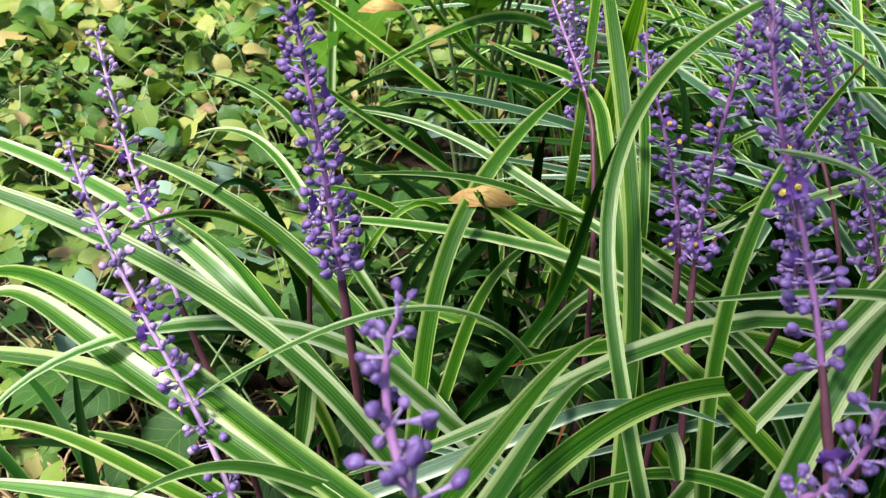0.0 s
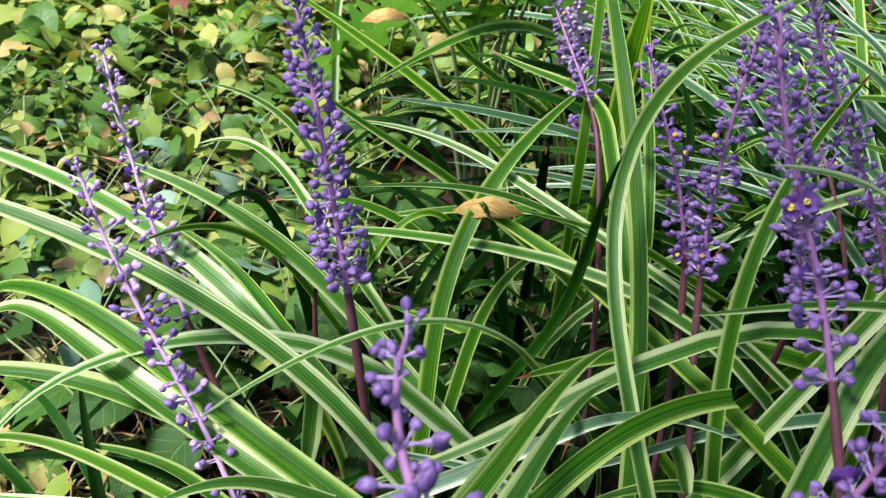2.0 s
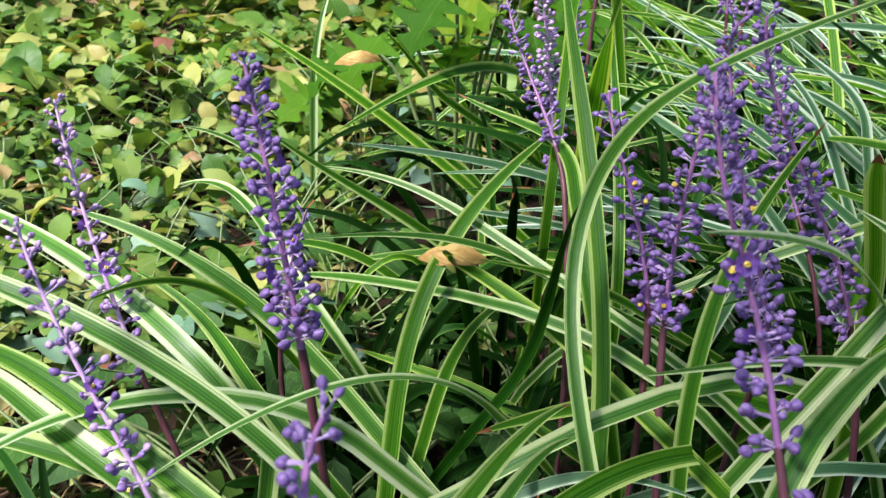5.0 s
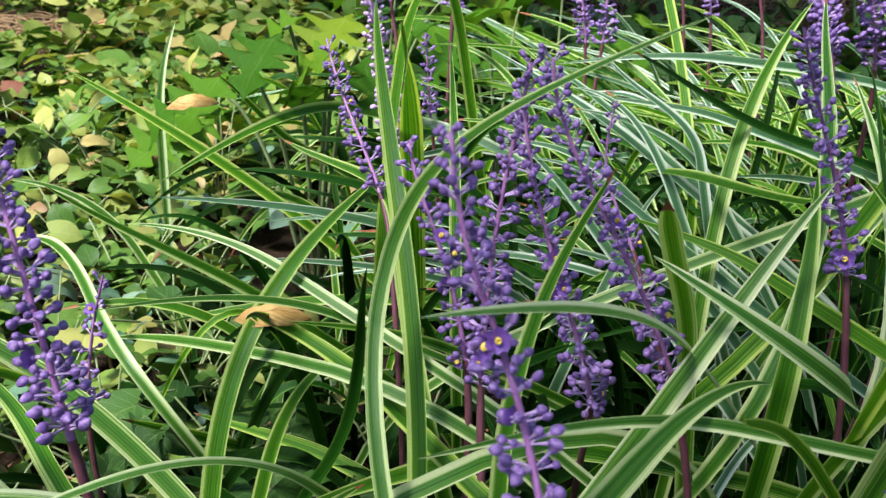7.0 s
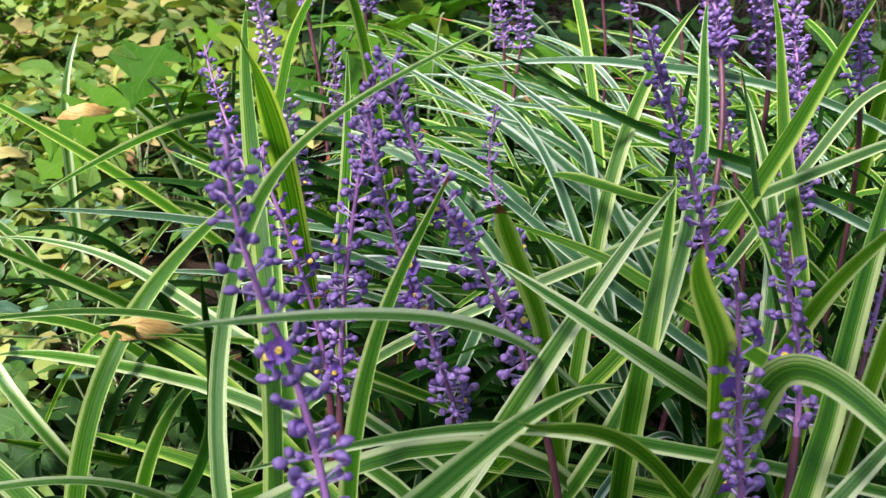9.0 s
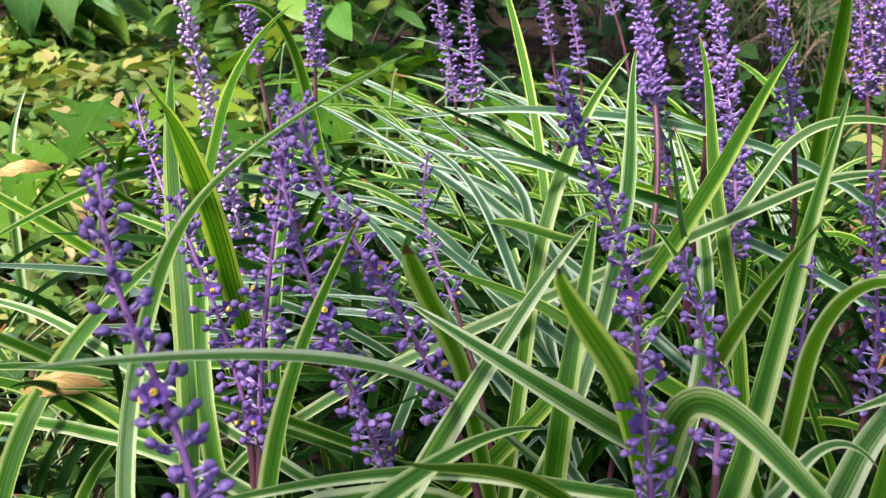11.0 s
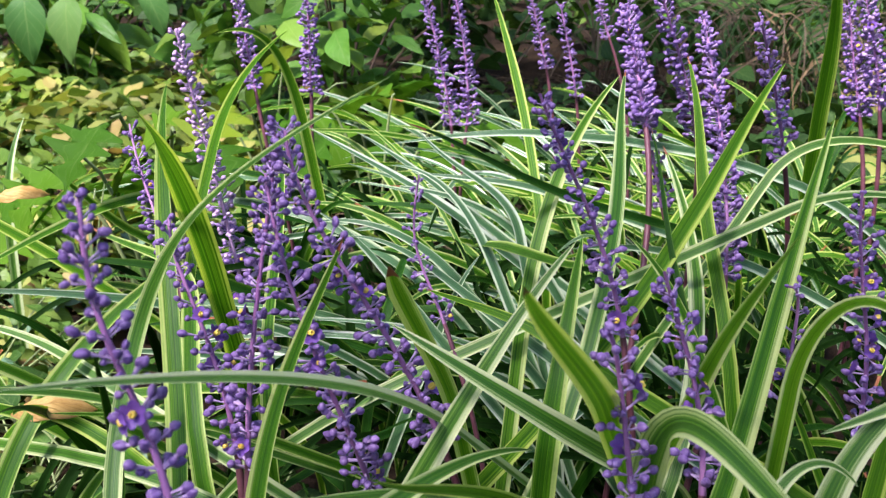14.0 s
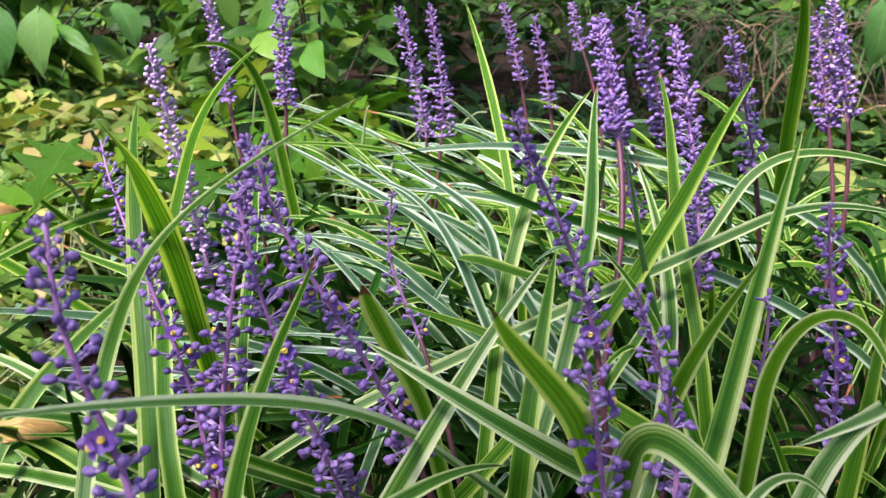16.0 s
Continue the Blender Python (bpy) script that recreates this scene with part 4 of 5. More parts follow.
def inner_leaf(x, y, heading, length, top, mats, width, arch=1.15, straight=False, into=None):
    """A leaf that rises from the crown and arches over, its top at the given height."""
    rng = fill_rng
    c, s = math.cos(heading), math.sin(heading)
    reach = length * rng.uniform(0.45, 0.85)
    drop = top * rng.uniform(-0.15, 0.6)
    p0 = (x, y, 0.0)
    p1 = (x + c * reach * 0.14, y + s * reach * 0.14, top * 0.75)
    p2 = (x + c * reach * 0.50, y + s * reach * 0.50, top * arch)
    p3 = (x + c * reach, y + s * reach, max(top - drop, 0.02))
    if straight:
        reach = length * rng.uniform(0.75, 1.0)
        p1 = (x + c * reach * 0.16, y + s * reach * 0.16, top * 0.72)
        p2 = (x + c * reach * 0.52, y + s * reach * 0.52, top * rng.uniform(0.92, 1.05))
        p3 = (x + c * reach, y + s * reach, top * rng.uniform(0.72, 1.12))
    side = rng.uniform(-0.3, 0.3) * reach * 0.4
    p3 = (p3[0] - s * side, p3[1] + c * side, p3[2])
    blade(p0, p1, p2, p3, width, rng.choice(mats), root=False, twist=rng.uniform(-0.6, 0.6), into=into)


for plant in list(PLANTS):
    px, py = plant.location.x, plant.location.y
    for k in range(11 if py < 0.6 else 14):
        a = fill_rng.uniform(0, 6.283)
        r = 0.035 * math.sqrt(fill_rng.random())
        if py < 0.5:
            top = fill_rng.uniform(0.06, 0.17)
        else:
            top = fill_rng.uniform(0.14, 0.27)
        # darkened leaves in the mix stand for shade low in the clumps
        inner_leaf(px + r * math.cos(a), py + r * math.sin(a), a + fill_rng.uniform(-0.6, 0.6), fill_rng.uniform(0.16, 0.30), top, (LEAF_PLAIN, LEAF_SHADE, LEAF_SHADE) if py < 0.6 else (LEAF, LEAF_PLAIN, LEAF_SHADE, LEAF_SHADE, LEAF_GREEN), fill_rng.uniform(5.5, 9.5))

# low leaves, clump shade put into their colour, joined plant by plant
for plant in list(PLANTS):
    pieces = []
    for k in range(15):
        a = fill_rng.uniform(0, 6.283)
        inner_leaf(plant.location.x + fill_rng.gauss(0, 0.03), plant.location.y + fill_rng.gauss(0, 0.03), a, fill_rng.uniform(0.14, 0.26), fill_rng.uniform(0.03, 0.14), (LEAF_SHADE,), fill_rng.uniform(7, 11), into=pieces)
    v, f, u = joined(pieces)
    mesh_object("inner_foliage", [tuple(q) for q in v], f, [LEAF_SHADE], plant, u, None, True, "near-black leaves inside the clump, shade put into their colour")

# long narrow leaves combed over to one side; dark ones stand for gap shade
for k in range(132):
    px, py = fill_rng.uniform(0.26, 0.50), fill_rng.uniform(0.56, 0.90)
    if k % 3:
        inner_leaf(px, py, 2.85 + fill_rng.gauss(0, 0.6), fill_rng.uniform(0.24, 0.40), fill_rng.uniform(0.12, 0.22), (LEAF_SHADE, LEAF_SHADE, LEAF_PLAIN), fill_rng.uniform(6, 10), 1.0)
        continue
    inner_leaf(px, py, 2.9 + fill_rng.gauss(0, 0.6), fill_rng.uniform(0.28, 0.46), fill_rng.uniform(0.20, 0.30), (LEAF_SHEEN, LEAF_SHEEN, LEAF, LEAF_PLAIN), fill_rng.uniform(5.0, 9.5), 0.98, True)


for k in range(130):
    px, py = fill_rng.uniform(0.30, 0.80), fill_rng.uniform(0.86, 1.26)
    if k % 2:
        inner_leaf(px, py, 2.9 + fill_rng.gauss(0, 0.8), fill_rng.uniform(0.24, 0.40), fill_rng.uniform(0.10, 0.20), (LEAF_SHADE, LEAF_PLAIN), fill_rng.uniform(6, 10), 1.0)
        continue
    inner_leaf(px, py, 2.9 + fill_rng.gauss(0, 0.6), fill_rng.uniform(0.28, 0.46), fill_rng.uniform(0.18, 0.29), (LEAF_SHEEN, LEAF_SHEEN, LEAF, LEAF_GREEN), fill_rng.uniform(5.5, 9.0), 1.0, True)


# ---- broad leaves: ground cover, lobed-leaved plants, shrubs ----
def leaf_template(kind):
    """Vertices, faces and uvs of a broad leaf one unit long, stalk end at the origin, tip along y."""
    rows = 22 if kind == "lobed" else 7
    verts, uvs = [], []
    for i in range(rows + 1):
        v = i / rows
        if kind == "heart":
            hw = 0.47 * math.sin(math.pi * min(0.16 + 0.84 * v, 1.0) ** 0.85) ** 0.75
        elif kind == "ovate":
            hw = 0.29 * math.sin(math.pi * v**0.78) ** 0.9
        elif kind == "lance":
            hw = 0.13 * math.sin(math.pi * v**0.85) ** 0.8
        elif kind == "willow":
            hw = 0.19 * math.sin(math.pi * v**0.9) ** 0.8
        elif kind == "leaflet":
            hw = 0.33 * math.sin(math.pi * v**1.15) ** 0.85
        else:
            hw = 0.42 * math.sin(math.pi * v**0.75) ** 0.8 * (1 + 0.50 * math.cos(2 * math.pi * 3.6 * v + 0.6))
        hw = max(hw, 0.004)
        for q in (-1, -0.55, 0, 0.55, 1):
            y = v
            if kind == "heart":
                y -= 0.20 * abs(q) * (1 - v) ** 3
            if kind == "lobed":
                y += 0.13 * abs(q) * (1 - v * 0.5)
            z = 0.16 * abs(q) * hw - 0.30 * (v - 0.35) ** 2 + 0.025 * math.sin(9 * v + 4 * q)
            verts.append((q * hw, y, z))
            uvs.append((0.5 + 0.5 * q, v))
    faces = [(i * 5 + j, i * 5 + j + 1, (i + 1) * 5 + j + 1, (i + 1) * 5 + j) for i in range(rows) for j in range(4)]
    return np.array(verts), faces, uvs


def turned(piece, m):
    v, f, u = piece
    a = np.array(m)
    return v @ a[:3, :3].T + a[:3, 3], f, u


TEMPLATES = {k: leaf_template(k) for k in ("heart", "ovate", "lance", "lobed", "leaflet", "willow")}
TEMPLATES["clover"] = joined([turned(TEMPLATES["leaflet"], pose(0, 0, 0, 0, 0, a) @ Matrix.Scale(0.62, 4)) for a in (-95, -32, 32, 95)])

BROAD = {}


def broad_mesh(kind, mat, bend):
    """One mesh a kind, material and bend, shared by all its leaves."""
    key = (kind, mat.name, bend)
    if key not in BROAD:
        v, f, u = TEMPLATES[kind]
        v = v.copy()
        v[:, 2] -= bend * 0.22 * v[:, 1] ** 2 + bend * 0.05 * np.sin(7 * v[:, 0])
        me = bpy.data.meshes.new(kind + "_leaf")
        me.from_pydata([tuple(p) for p in v], [], f)
        me.materials.append(mat)
        layer = me.uv_layers.new(name="UVMap")
        layer.data.foreach_set("uv", np.array([u[i] for q in f for i in q], dtype=np.float32).ravel())
        me.polygons.foreach_set("use_smooth", [True] * len(f))
        me.update()
        BROAD[key] = me
    return BROAD[key]


STALK = simple("green_stalk", (0.10, 0.17, 0.05), (0.20, 0.24, 0.09), 60, 0.6)
cover_rng = random.Random(33)


def cover_plant(x, y, kinds, mats, count, tall, size, name="ground_cover_plant", label="low green ground-cover plant with broad leaves", category="plant", group="ground cover", reach=1.0, droop=(-10, 45), low=0.5):
    """A small plant: stalks from one crown, each with a leaf of its own."""
    rng = cover_rng
    plant = new(name)
    plant.location = (x, y, 0)
    tagged(plant, label, category, group)
    kind = rng.choice(kinds)
    for k in range(count):
        a = rng.uniform(0, 360)
        out = tall * reach * rng.uniform(0.25, 1.1)
        h = tall * rng.uniform(low, 1.1)
        end = Vector((out * math.cos(radians(a)), out * math.sin(radians(a)), h))
        mid = Vector((end.x * 0.3, end.y * 0.3, h * 0.7))
        line = bezier(((0, 0, -0.004), tuple(mid * 0.5), tuple(mid), tuple(end)), 5)
        v, f = tube(line, [0.0011] * 6, 4)
        stalk = mesh_object("stalk", v, f, [STALK], None)
        stalk.parent = plant
        leaf = new("leaf", broad_mesh(kind, rng.choice(mats), rng.choice((0.4, 0.8, 1.3))))
        leaf.parent = plant
        s = size * rng.uniform(0.6, 1.25)
        leaf.matrix_basis = Matrix.Translation(end) @ pose(0, 0, 0, 0, 0, a - 90 + rng.uniform(-40, 40)) @ pose(0, 0, 0, -rng.uniform(*droop), rng.uniform(-25, 25), 0) @ Matrix.Scale(s, 4)
    return plant


# nearest ground cover, plant by plant
spots = []
while len(spots) < 54:
    x, y = cover_rng.uniform(-0.62, 0.02), cover_rng.uniform(0.46, 1.20)
    if x > -0.12 and y < 0.55 or x > -0.30 and y < 0.50:
        continue
    if all((x - a) ** 2 + (y - b) ** 2 > 0.055**2 for a, b in spots):
        spots.append((x, y))
for x, y in spots:
    cover_plant(x, y, ("heart", "ovate", "heart", "clover", "ovate"), (COVER, COVER, COVER_YELLOW, COVER_YELLOW, COVER_OLIVE, COVER_BLUE), cover_rng.randint(8, 12), cover_rng.uniform(0.05, 0.13), cover_rng.uniform(0.024, 0.044))
# darkened copy of the cover leaf: shade under the lilyturf put into colour
COVER_SHADED = cover_material("shaded_cover_leaf", ((0.0, (0.010, 0.036, 0.005)), (0.5, (0.018, 0.060, 0.008)), (1.0, (0.034, 0.092, 0.012))), 0.16, 0.55)
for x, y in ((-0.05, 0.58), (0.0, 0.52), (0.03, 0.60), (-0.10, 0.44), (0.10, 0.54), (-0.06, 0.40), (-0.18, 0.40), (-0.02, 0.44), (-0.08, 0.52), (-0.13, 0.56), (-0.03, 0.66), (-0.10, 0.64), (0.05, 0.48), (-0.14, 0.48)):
    cover_plant(x, y, ("heart", "ovate"), (COVER_SHADED,), 6, 0.12, 0.042, label="heart-leaved plant under the lilyturf, bed shade put into its dark green")
for x, y in ((-0.34, 0.42), (-0.27, 0.36), (-0.42, 0.50), (-0.30, 0.27), (-0.38, 0.33), (-0.24, 0.42), (-0.32, 0.48), (-0.22, 0.30), (-0.28, 0.44), (-0.36, 0.38)):
    cover_plant(x, y, ("ovate", "heart", "clover"), (COVER_YELLOW, COVER_YELLOW, COVER), 9, 0.055, 0.029)


def carpet(name, label, kinds, mat, count, xs, ys, heights, sizes, keep, category="ground cover", seed=1, tilt=28, thin=0.0):
    """Many small leaves over a stretch of ground, joined into one mesh."""
    rng = random.Random(seed)
    pieces = []
    while len(pieces) < count:
        x, y = rng.uniform(*xs), rng.uniform(*ys)
        if not keep(x, y):
            continue
        inside = min(x - xs[0], xs[1] - x, y - ys[0], ys[1] - y) / 0.22 + 0.9 * noise.noise((x * 5.0, y * 5.0, 8.0))
        if inside < rng.random() - 0.15:
            continue
        hump = 0.5 + 0.5 * noise.noise((x * 4.0, y * 4.0, seed))
        if noise.noise((x * 9.0, y * 9.0, 5.0)) < -0.12 and rng.random() < thin:
            continue
        z = heights[0] + (heights[1] - heights[0]) * (0.6 * hump + 0.4 * rng.random())
        m = pose(x, y, z, rng.gauss(-8, tilt), rng.gauss(0, tilt), rng.uniform(0, 360)) @ Matrix.Scale(rng.uniform(*sizes), 4)
        pieces.append(turned(TEMPLATES[rng.choice(kinds)], m))
    v, f, u = joined(pieces)
    ob = mesh_object(name, [tuple(p) for p in v], f, [mat], None, u)
    tagged(ob, label, category, kind="stuff")
    return ob


def outside_bed(x, y):
    return x < -0.16 + 0.10 * math.sin(3 * y) or y > 1.15 + 0.12 * math.sin(5 * x)


def tangle(x, y):
    """The brown patch of dead stems in the ground cover."""
    return ((x + 0.80) / 0.24) ** 2 + ((y - 1.72) / 0.17) ** 2 < 1.0 + 0.5 * noise.noise((x * 12, y * 12, 2.0))


carpet("ground_cover", "carpet of small green heart-shaped leaves on the soil", ("heart", "ovate", "clover"), COVER, 5200, (-1.5, 0.1), (0.40, 2.0), (0.008, 0.105), (0.016, 0.042), lambda x, y: outside_bed(x, y) and x < 0.02 and not tangle(x, y), seed=3, thin=0.7)
carpet("yellow_ground_cover", "carpet of yellow-green oval leaves on the soil", ("ovate", "ovate", "heart"), COVER_YELLOW, 3300, (-1.7, 0.35), (1.05, 2.6), (0.03, 0.12), (0.024, 0.060), lambda x, y: outside_bed(x, y) and x < 0.04 - 0.20 * (y - 1.05) and not tangle(x, y), seed=4, thin=0.75)
carpet("bright_ground_cover", "yellow-green low leaves beside the lilyturf", ("ovate", "lance", "heart"), COVER_YELLOW, 800, (0.95, 2.2), (0.85, 2.4), (0.02, 0.12), (0.03, 0.07), lambda x, y: x > 0.95, seed=6)
carpet("weed_cover", "scattered small weeds on brown litter", ("ovate", "clover"), COVER, 260, (0.15, 0.75), (1.2, 2.6), (0.01, 0.05), (0.02, 0.045), lambda x, y: True, seed=7)

# back growth in the darkened leaf, the shade there put into its colour
carpet("dark_low_growth", "low weeds behind the lilyturf, shade put into their dark green", ("ovate", "lance", "heart"), COVER_SHADED, 1700, (-0.20, 2.2), (1.25, 2.1), (0.02, 0.12), (0.035, 0.07), lambda x, y: x > 0.10 - 0.20 * (y - 1.05), seed=9)
carpet("dark_undergrowth", "dense undergrowth at the back, shade put into its dark green", ("ovate", "lance", "heart"), COVER_SHADED, 2300, (-2.6, 3.0), (2.05, 4.9), (0.03, 0.26), (0.05, 0.11), lambda x, y: True, seed=8)

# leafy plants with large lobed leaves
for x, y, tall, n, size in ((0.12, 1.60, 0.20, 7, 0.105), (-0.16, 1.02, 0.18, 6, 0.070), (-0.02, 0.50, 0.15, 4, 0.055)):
    # the nearest one takes the leaf darkened for bed shade
    cover_plant(x, y, ("lobed",), (LOBED if y > 0.6 else COVER_SHADED,), n, tall, size, "lobed_leaf_plant", "leafy plant with large dark green lobed leaves", "plant", "lobed-leaved plants", 0.38, (0, 40), 0.75)


def stalked_plant(name, label, group, x, y, kind, mat, leaves):
    """Stalks from one crown, each with a large leaf at its end: offset, height, size, heading and tilt."""
    plant = new(name)
    plant.location = (x, y, 0)
    tagged(plant, label, "plant", group)
    for dx, dy, z, size, spin, pitch in leaves:
        line = bezier(((0, 0, -0.004), (dx * 0.2, dy * 0.2 + 0.03, z * 0.5), (dx * 0.6, dy * 0.6 + 0.02, z * 1.05), (dx, dy, z)), 8)
        v, f = tube(line, np.linspace(0.0028, 0.0014, 9), 5)
        stalk = mesh_object("stalk", v, f, [STALK], None)
        stalk.parent = plant
        leaf = new("leaf", broad_mesh(kind, mat, 0.8))
        leaf.parent = plant
        leaf.matrix_basis = pose(dx, dy, z) @ pose(0, 0, 0, 0, 0, spin) @ pose(0, 0, 0, pitch, 0, 0) @ Matrix.Scale(size, 4)


for x, y, leaves in (
    (-0.01, 0.80, ((0.0, -0.09, 0.352, 0.060, 150, -25), (0.05, -0.10, 0.345, 0.064, 100, -28), (0.06, -0.04, 0.325, 0.062, 200, -20), (-0.06, -0.03, 0.30, 0.070, 140, -30), (0.03, -0.06, 0.30, 0.066, 40, -20), (-0.10, 0.02, 0.26, 0.070, 120, -25))),
    (0.00, 1.40, ((-0.04, -0.05, 0.215, 0.115, 150, -24), (0.07, -0.03, 0.200, 0.110, 215, -20), (0.02, 0.05, 0.245, 0.120, 80, -12), (-0.12, 0.02, 0.190, 0.105, 110, -26), (0.12, 0.06, 0.225, 0.110, 265, -18))),
    (0.28, 1.42, ((-0.05, -0.04, 0.205, 0.110, 140, -24), (0.06, -0.05, 0.195, 0.105, 225, -22), (0.00, 0.06, 0.230, 0.115, 50, -14), (0.11, 0.03, 0.205, 0.105, 290, -20))),
    (0.18, 1.16, ((-0.03, -0.04, 0.245, 0.100, 120, -22), (0.05, -0.05, 0.235, 0.100, 230, -25), (0.02, 0.05, 0.265, 0.105, 60, -15), (-0.08, 0.03, 0.25, 0.095, 100, -28), (0.10, 0.04, 0.235, 0.095, 280, -20))),
):
    stalked_plant("lobed_leaf_plant", "leafy plant with large dark green lobed leaves", "lobed-leaved plants", x, y, "lobed", LOBED, leaves)

# broad-leaved plants at the back
for x, y, leaves in (
    (-0.55, 2.06, ((-0.06, -0.05, 0.285, 0.150, 190, -68), (0.035, -0.06, 0.285, 0.145, 172, -66), (0.16, 0.06, 0.285, 0.115, 230, -40))),
    (1.28, 1.92, ((0.0, -0.03, 0.37, 0.14, 180, -72), (0.12, 0.04, 0.33, 0.12, 205, -55))),
):
    stalked_plant("broad_leaf_plant", "plant with large hanging oval green leaves behind the bed", "broad-leaved plants", x, y, "ovate", BROAD_LEAF, leaves)


def shrub(x, y, tall, wide, count, size, kinds, mat, label, seed):
    """Several stems with leaves all over the upper part, uneven in outline."""
    rng = random.Random(seed)
    bush = new("shrub")
    bush.location = (x, y, 0)
    tagged(bush, label, "shrub", "shrubs at the back")
    pieces = []
    for k in range(9):
        a = rng.uniform(0, 6.283)
        top = np.array((wide * rng.uniform(0.2, 0.9) * math.cos(a), wide * rng.uniform(0.2, 0.9) * math.sin(a), tall * rng.uniform(0.65, 1.05)))
        line = bezier(((0.02 * math.cos(a), 0.02 * math.sin(a), -0.01), tuple(top * (0.1, 0.1, 0.4)), tuple(top * (0.5, 0.5, 0.8)), tuple(top)), 8)
        v, f = tube(line, np.linspace(0.005, 0.0015, 9), 5)
        stem = mesh_object("stem", v, f, [TWIG])
        stem.parent = bush
        for j in range(count // 9):
            t = rng.uniform(0.10, 1.0)
            p = line[min(int(t * 8), 8)] + np.array([rng.gauss(0, wide * 0.22), rng.gauss(0, wide * 0.22), rng.gauss(0, tall * 0.10)])
            p[2] = max(p[2], 0.03)
            m = pose(*p, rng.gauss(-25, 25), rng.gauss(0, 25), rng.uniform(0, 360)) @ Matrix.Scale(size * rng.uniform(0.6, 1.3), 4)
            pieces.append(turned(TEMPLATES[rng.choice(kinds)], m))
    v, f, u = joined(pieces)
    crown = mesh_object("foliage", [tuple(p) for p in v], f, [mat], None, u)
    crown.parent = bush


SHRUB = cover_material("shrub_leaf", ((0.0, (0.040, 0.140, 0.014)), (0.4, (0.090, 0.250, 0.024)), (0.8, (0.20, 0.36, 0.036)), (1.0, (0.33, 0.44, 0.055))), 0.36)
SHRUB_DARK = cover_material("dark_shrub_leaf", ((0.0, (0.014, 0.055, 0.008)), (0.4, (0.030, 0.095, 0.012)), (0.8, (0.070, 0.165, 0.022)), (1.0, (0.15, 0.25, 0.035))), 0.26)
k = 0
for x, y, tall, wide, n, size in ((-1.25, 2.3, 0.42, 0.30, 170, 0.10), (-0.62, 2.15, 0.40, 0.22, 110, 0.12), (-0.15, 2.0, 0.50, 0.26, 190, 0.085), (0.10, 1.65, 0.40, 0.20, 150, 0.085), (0.32, 2.6, 0.55, 0.35, 230, 0.08), (0.95, 3.1, 0.60, 0.40, 230, 0.07), (-0.8, 3.0, 0.70, 0.45, 260, 0.10), (-1.9, 2.9, 0.75, 0.45, 240, 0.10), (0.1, 3.4, 0.80, 0.45, 260, 0.09), (1.7, 3.0, 0.65, 0.40, 230, 0.08), (2.5, 3.0, 0.70, 0.45, 230, 0.09), (-2.6, 2.2, 0.6, 0.4, 200, 0.1), (1.45, 3.9, 0.9, 0.5, 240, 0.09), (-1.0, 4.0, 0.95, 0.6, 260, 0.11), (3.2, 3.8, 0.9, 0.5, 220, 0.1)):
    k += 1
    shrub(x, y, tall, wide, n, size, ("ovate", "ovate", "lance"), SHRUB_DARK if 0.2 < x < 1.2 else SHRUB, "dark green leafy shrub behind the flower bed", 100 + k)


def grass_tuft(x, y, count, length, mats, seed, name="grass_tuft", label="fountain of dry tan and green grass blades"):
    rng = random.Random(seed)
    for mat in mats:
        pieces_v, pieces_f = [], []
        for k in range(count):
            a = rng.uniform(0, 6.283)
            r = length * rng.uniform(0.3, 0.9)
            h = length * rng.uniform(0.35, 0.75)
            bx, by = x + rng.gauss(0, 0.04), y + rng.gauss(0, 0.04)
            line = bezier(((bx, by, -0.004), (bx + 0.1 * r * math.cos(a), by + 0.1 * r * math.sin(a), h * 0.9), (bx + 0.6 * r * math.cos(a), by + 0.6 * r * math.sin(a), h * 1.25), (bx + r * math.cos(a), by + r * math.sin(a), h * rng.uniform(0.0, 0.7))), 8)
            v, f, u = blade_mesh(line, rng.uniform(0.003, 0.006), np.array((0.0, -0.5, 0.85)), 0.4, 0.2, "point", rng)
            pieces_f += [tuple(i + len(pieces_v) for i in q) for q in f]
            pieces_v += v
        ob = mesh_object(name, pieces_v, pieces_f, [mat])
        tagged(ob, label, "grass", kind="stuff")


grass_tuft(1.10, 2.15, 46, 0.50, (DULL_STRAW, COVER_SHADED), 51)
grass_tuft(1.22, 2.05, 14, 0.42, (STRAW,), 54)
grass_tuft(1.45, 2.35, 40, 0.50, (DULL_STRAW, COVER_SHADED), 52)
grass_tuft(0.75, 2.45, 18, 0.45, (DULL_STRAW,), 53)


def litter(name, label, count, xs, ys, mat, seed, longest, keep):
    """Straw, dead grass and bits of stem lying on the ground."""
    rng = random.Random(seed)
    vs, fs = [], []
    while count > 0:
        x, y = rng.uniform(*xs), rng.uniform(*ys)
        if not keep(x, y):
            continue
        count -= 1
        a, n = rng.uniform(0, 6.283), longest * rng.uniform(0.3, 1.0)
        z = rng.uniform(0.006, 0.03)
        dx, dy = n * math.cos(a), n * math.sin(a)
        b = rng.uniform(-0.25, 0.25) * n
        line = bezier(((x, y, z), (x + dx * 0.3 - dy * 0.2, y + dy * 0.3 + dx * 0.2, z + rng.uniform(0, 0.02)), (x + dx * 0.7, y + dy * 0.7 + b, z + rng.uniform(0, 0.025)), (x + dx, y + dy, max(z + rng.uniform(-0.02, 0.02), 0.004))), 5)
        v, f = tube(line, [rng.uniform(0.0006, 0.0015)] * 6, 4)
        fs += [tuple(i + len(vs) for i in q) for q in f]
        vs += v
    ob = mesh_object(name, vs, fs, [mat])
    tagged(ob, label, "litter", kind="stuff")


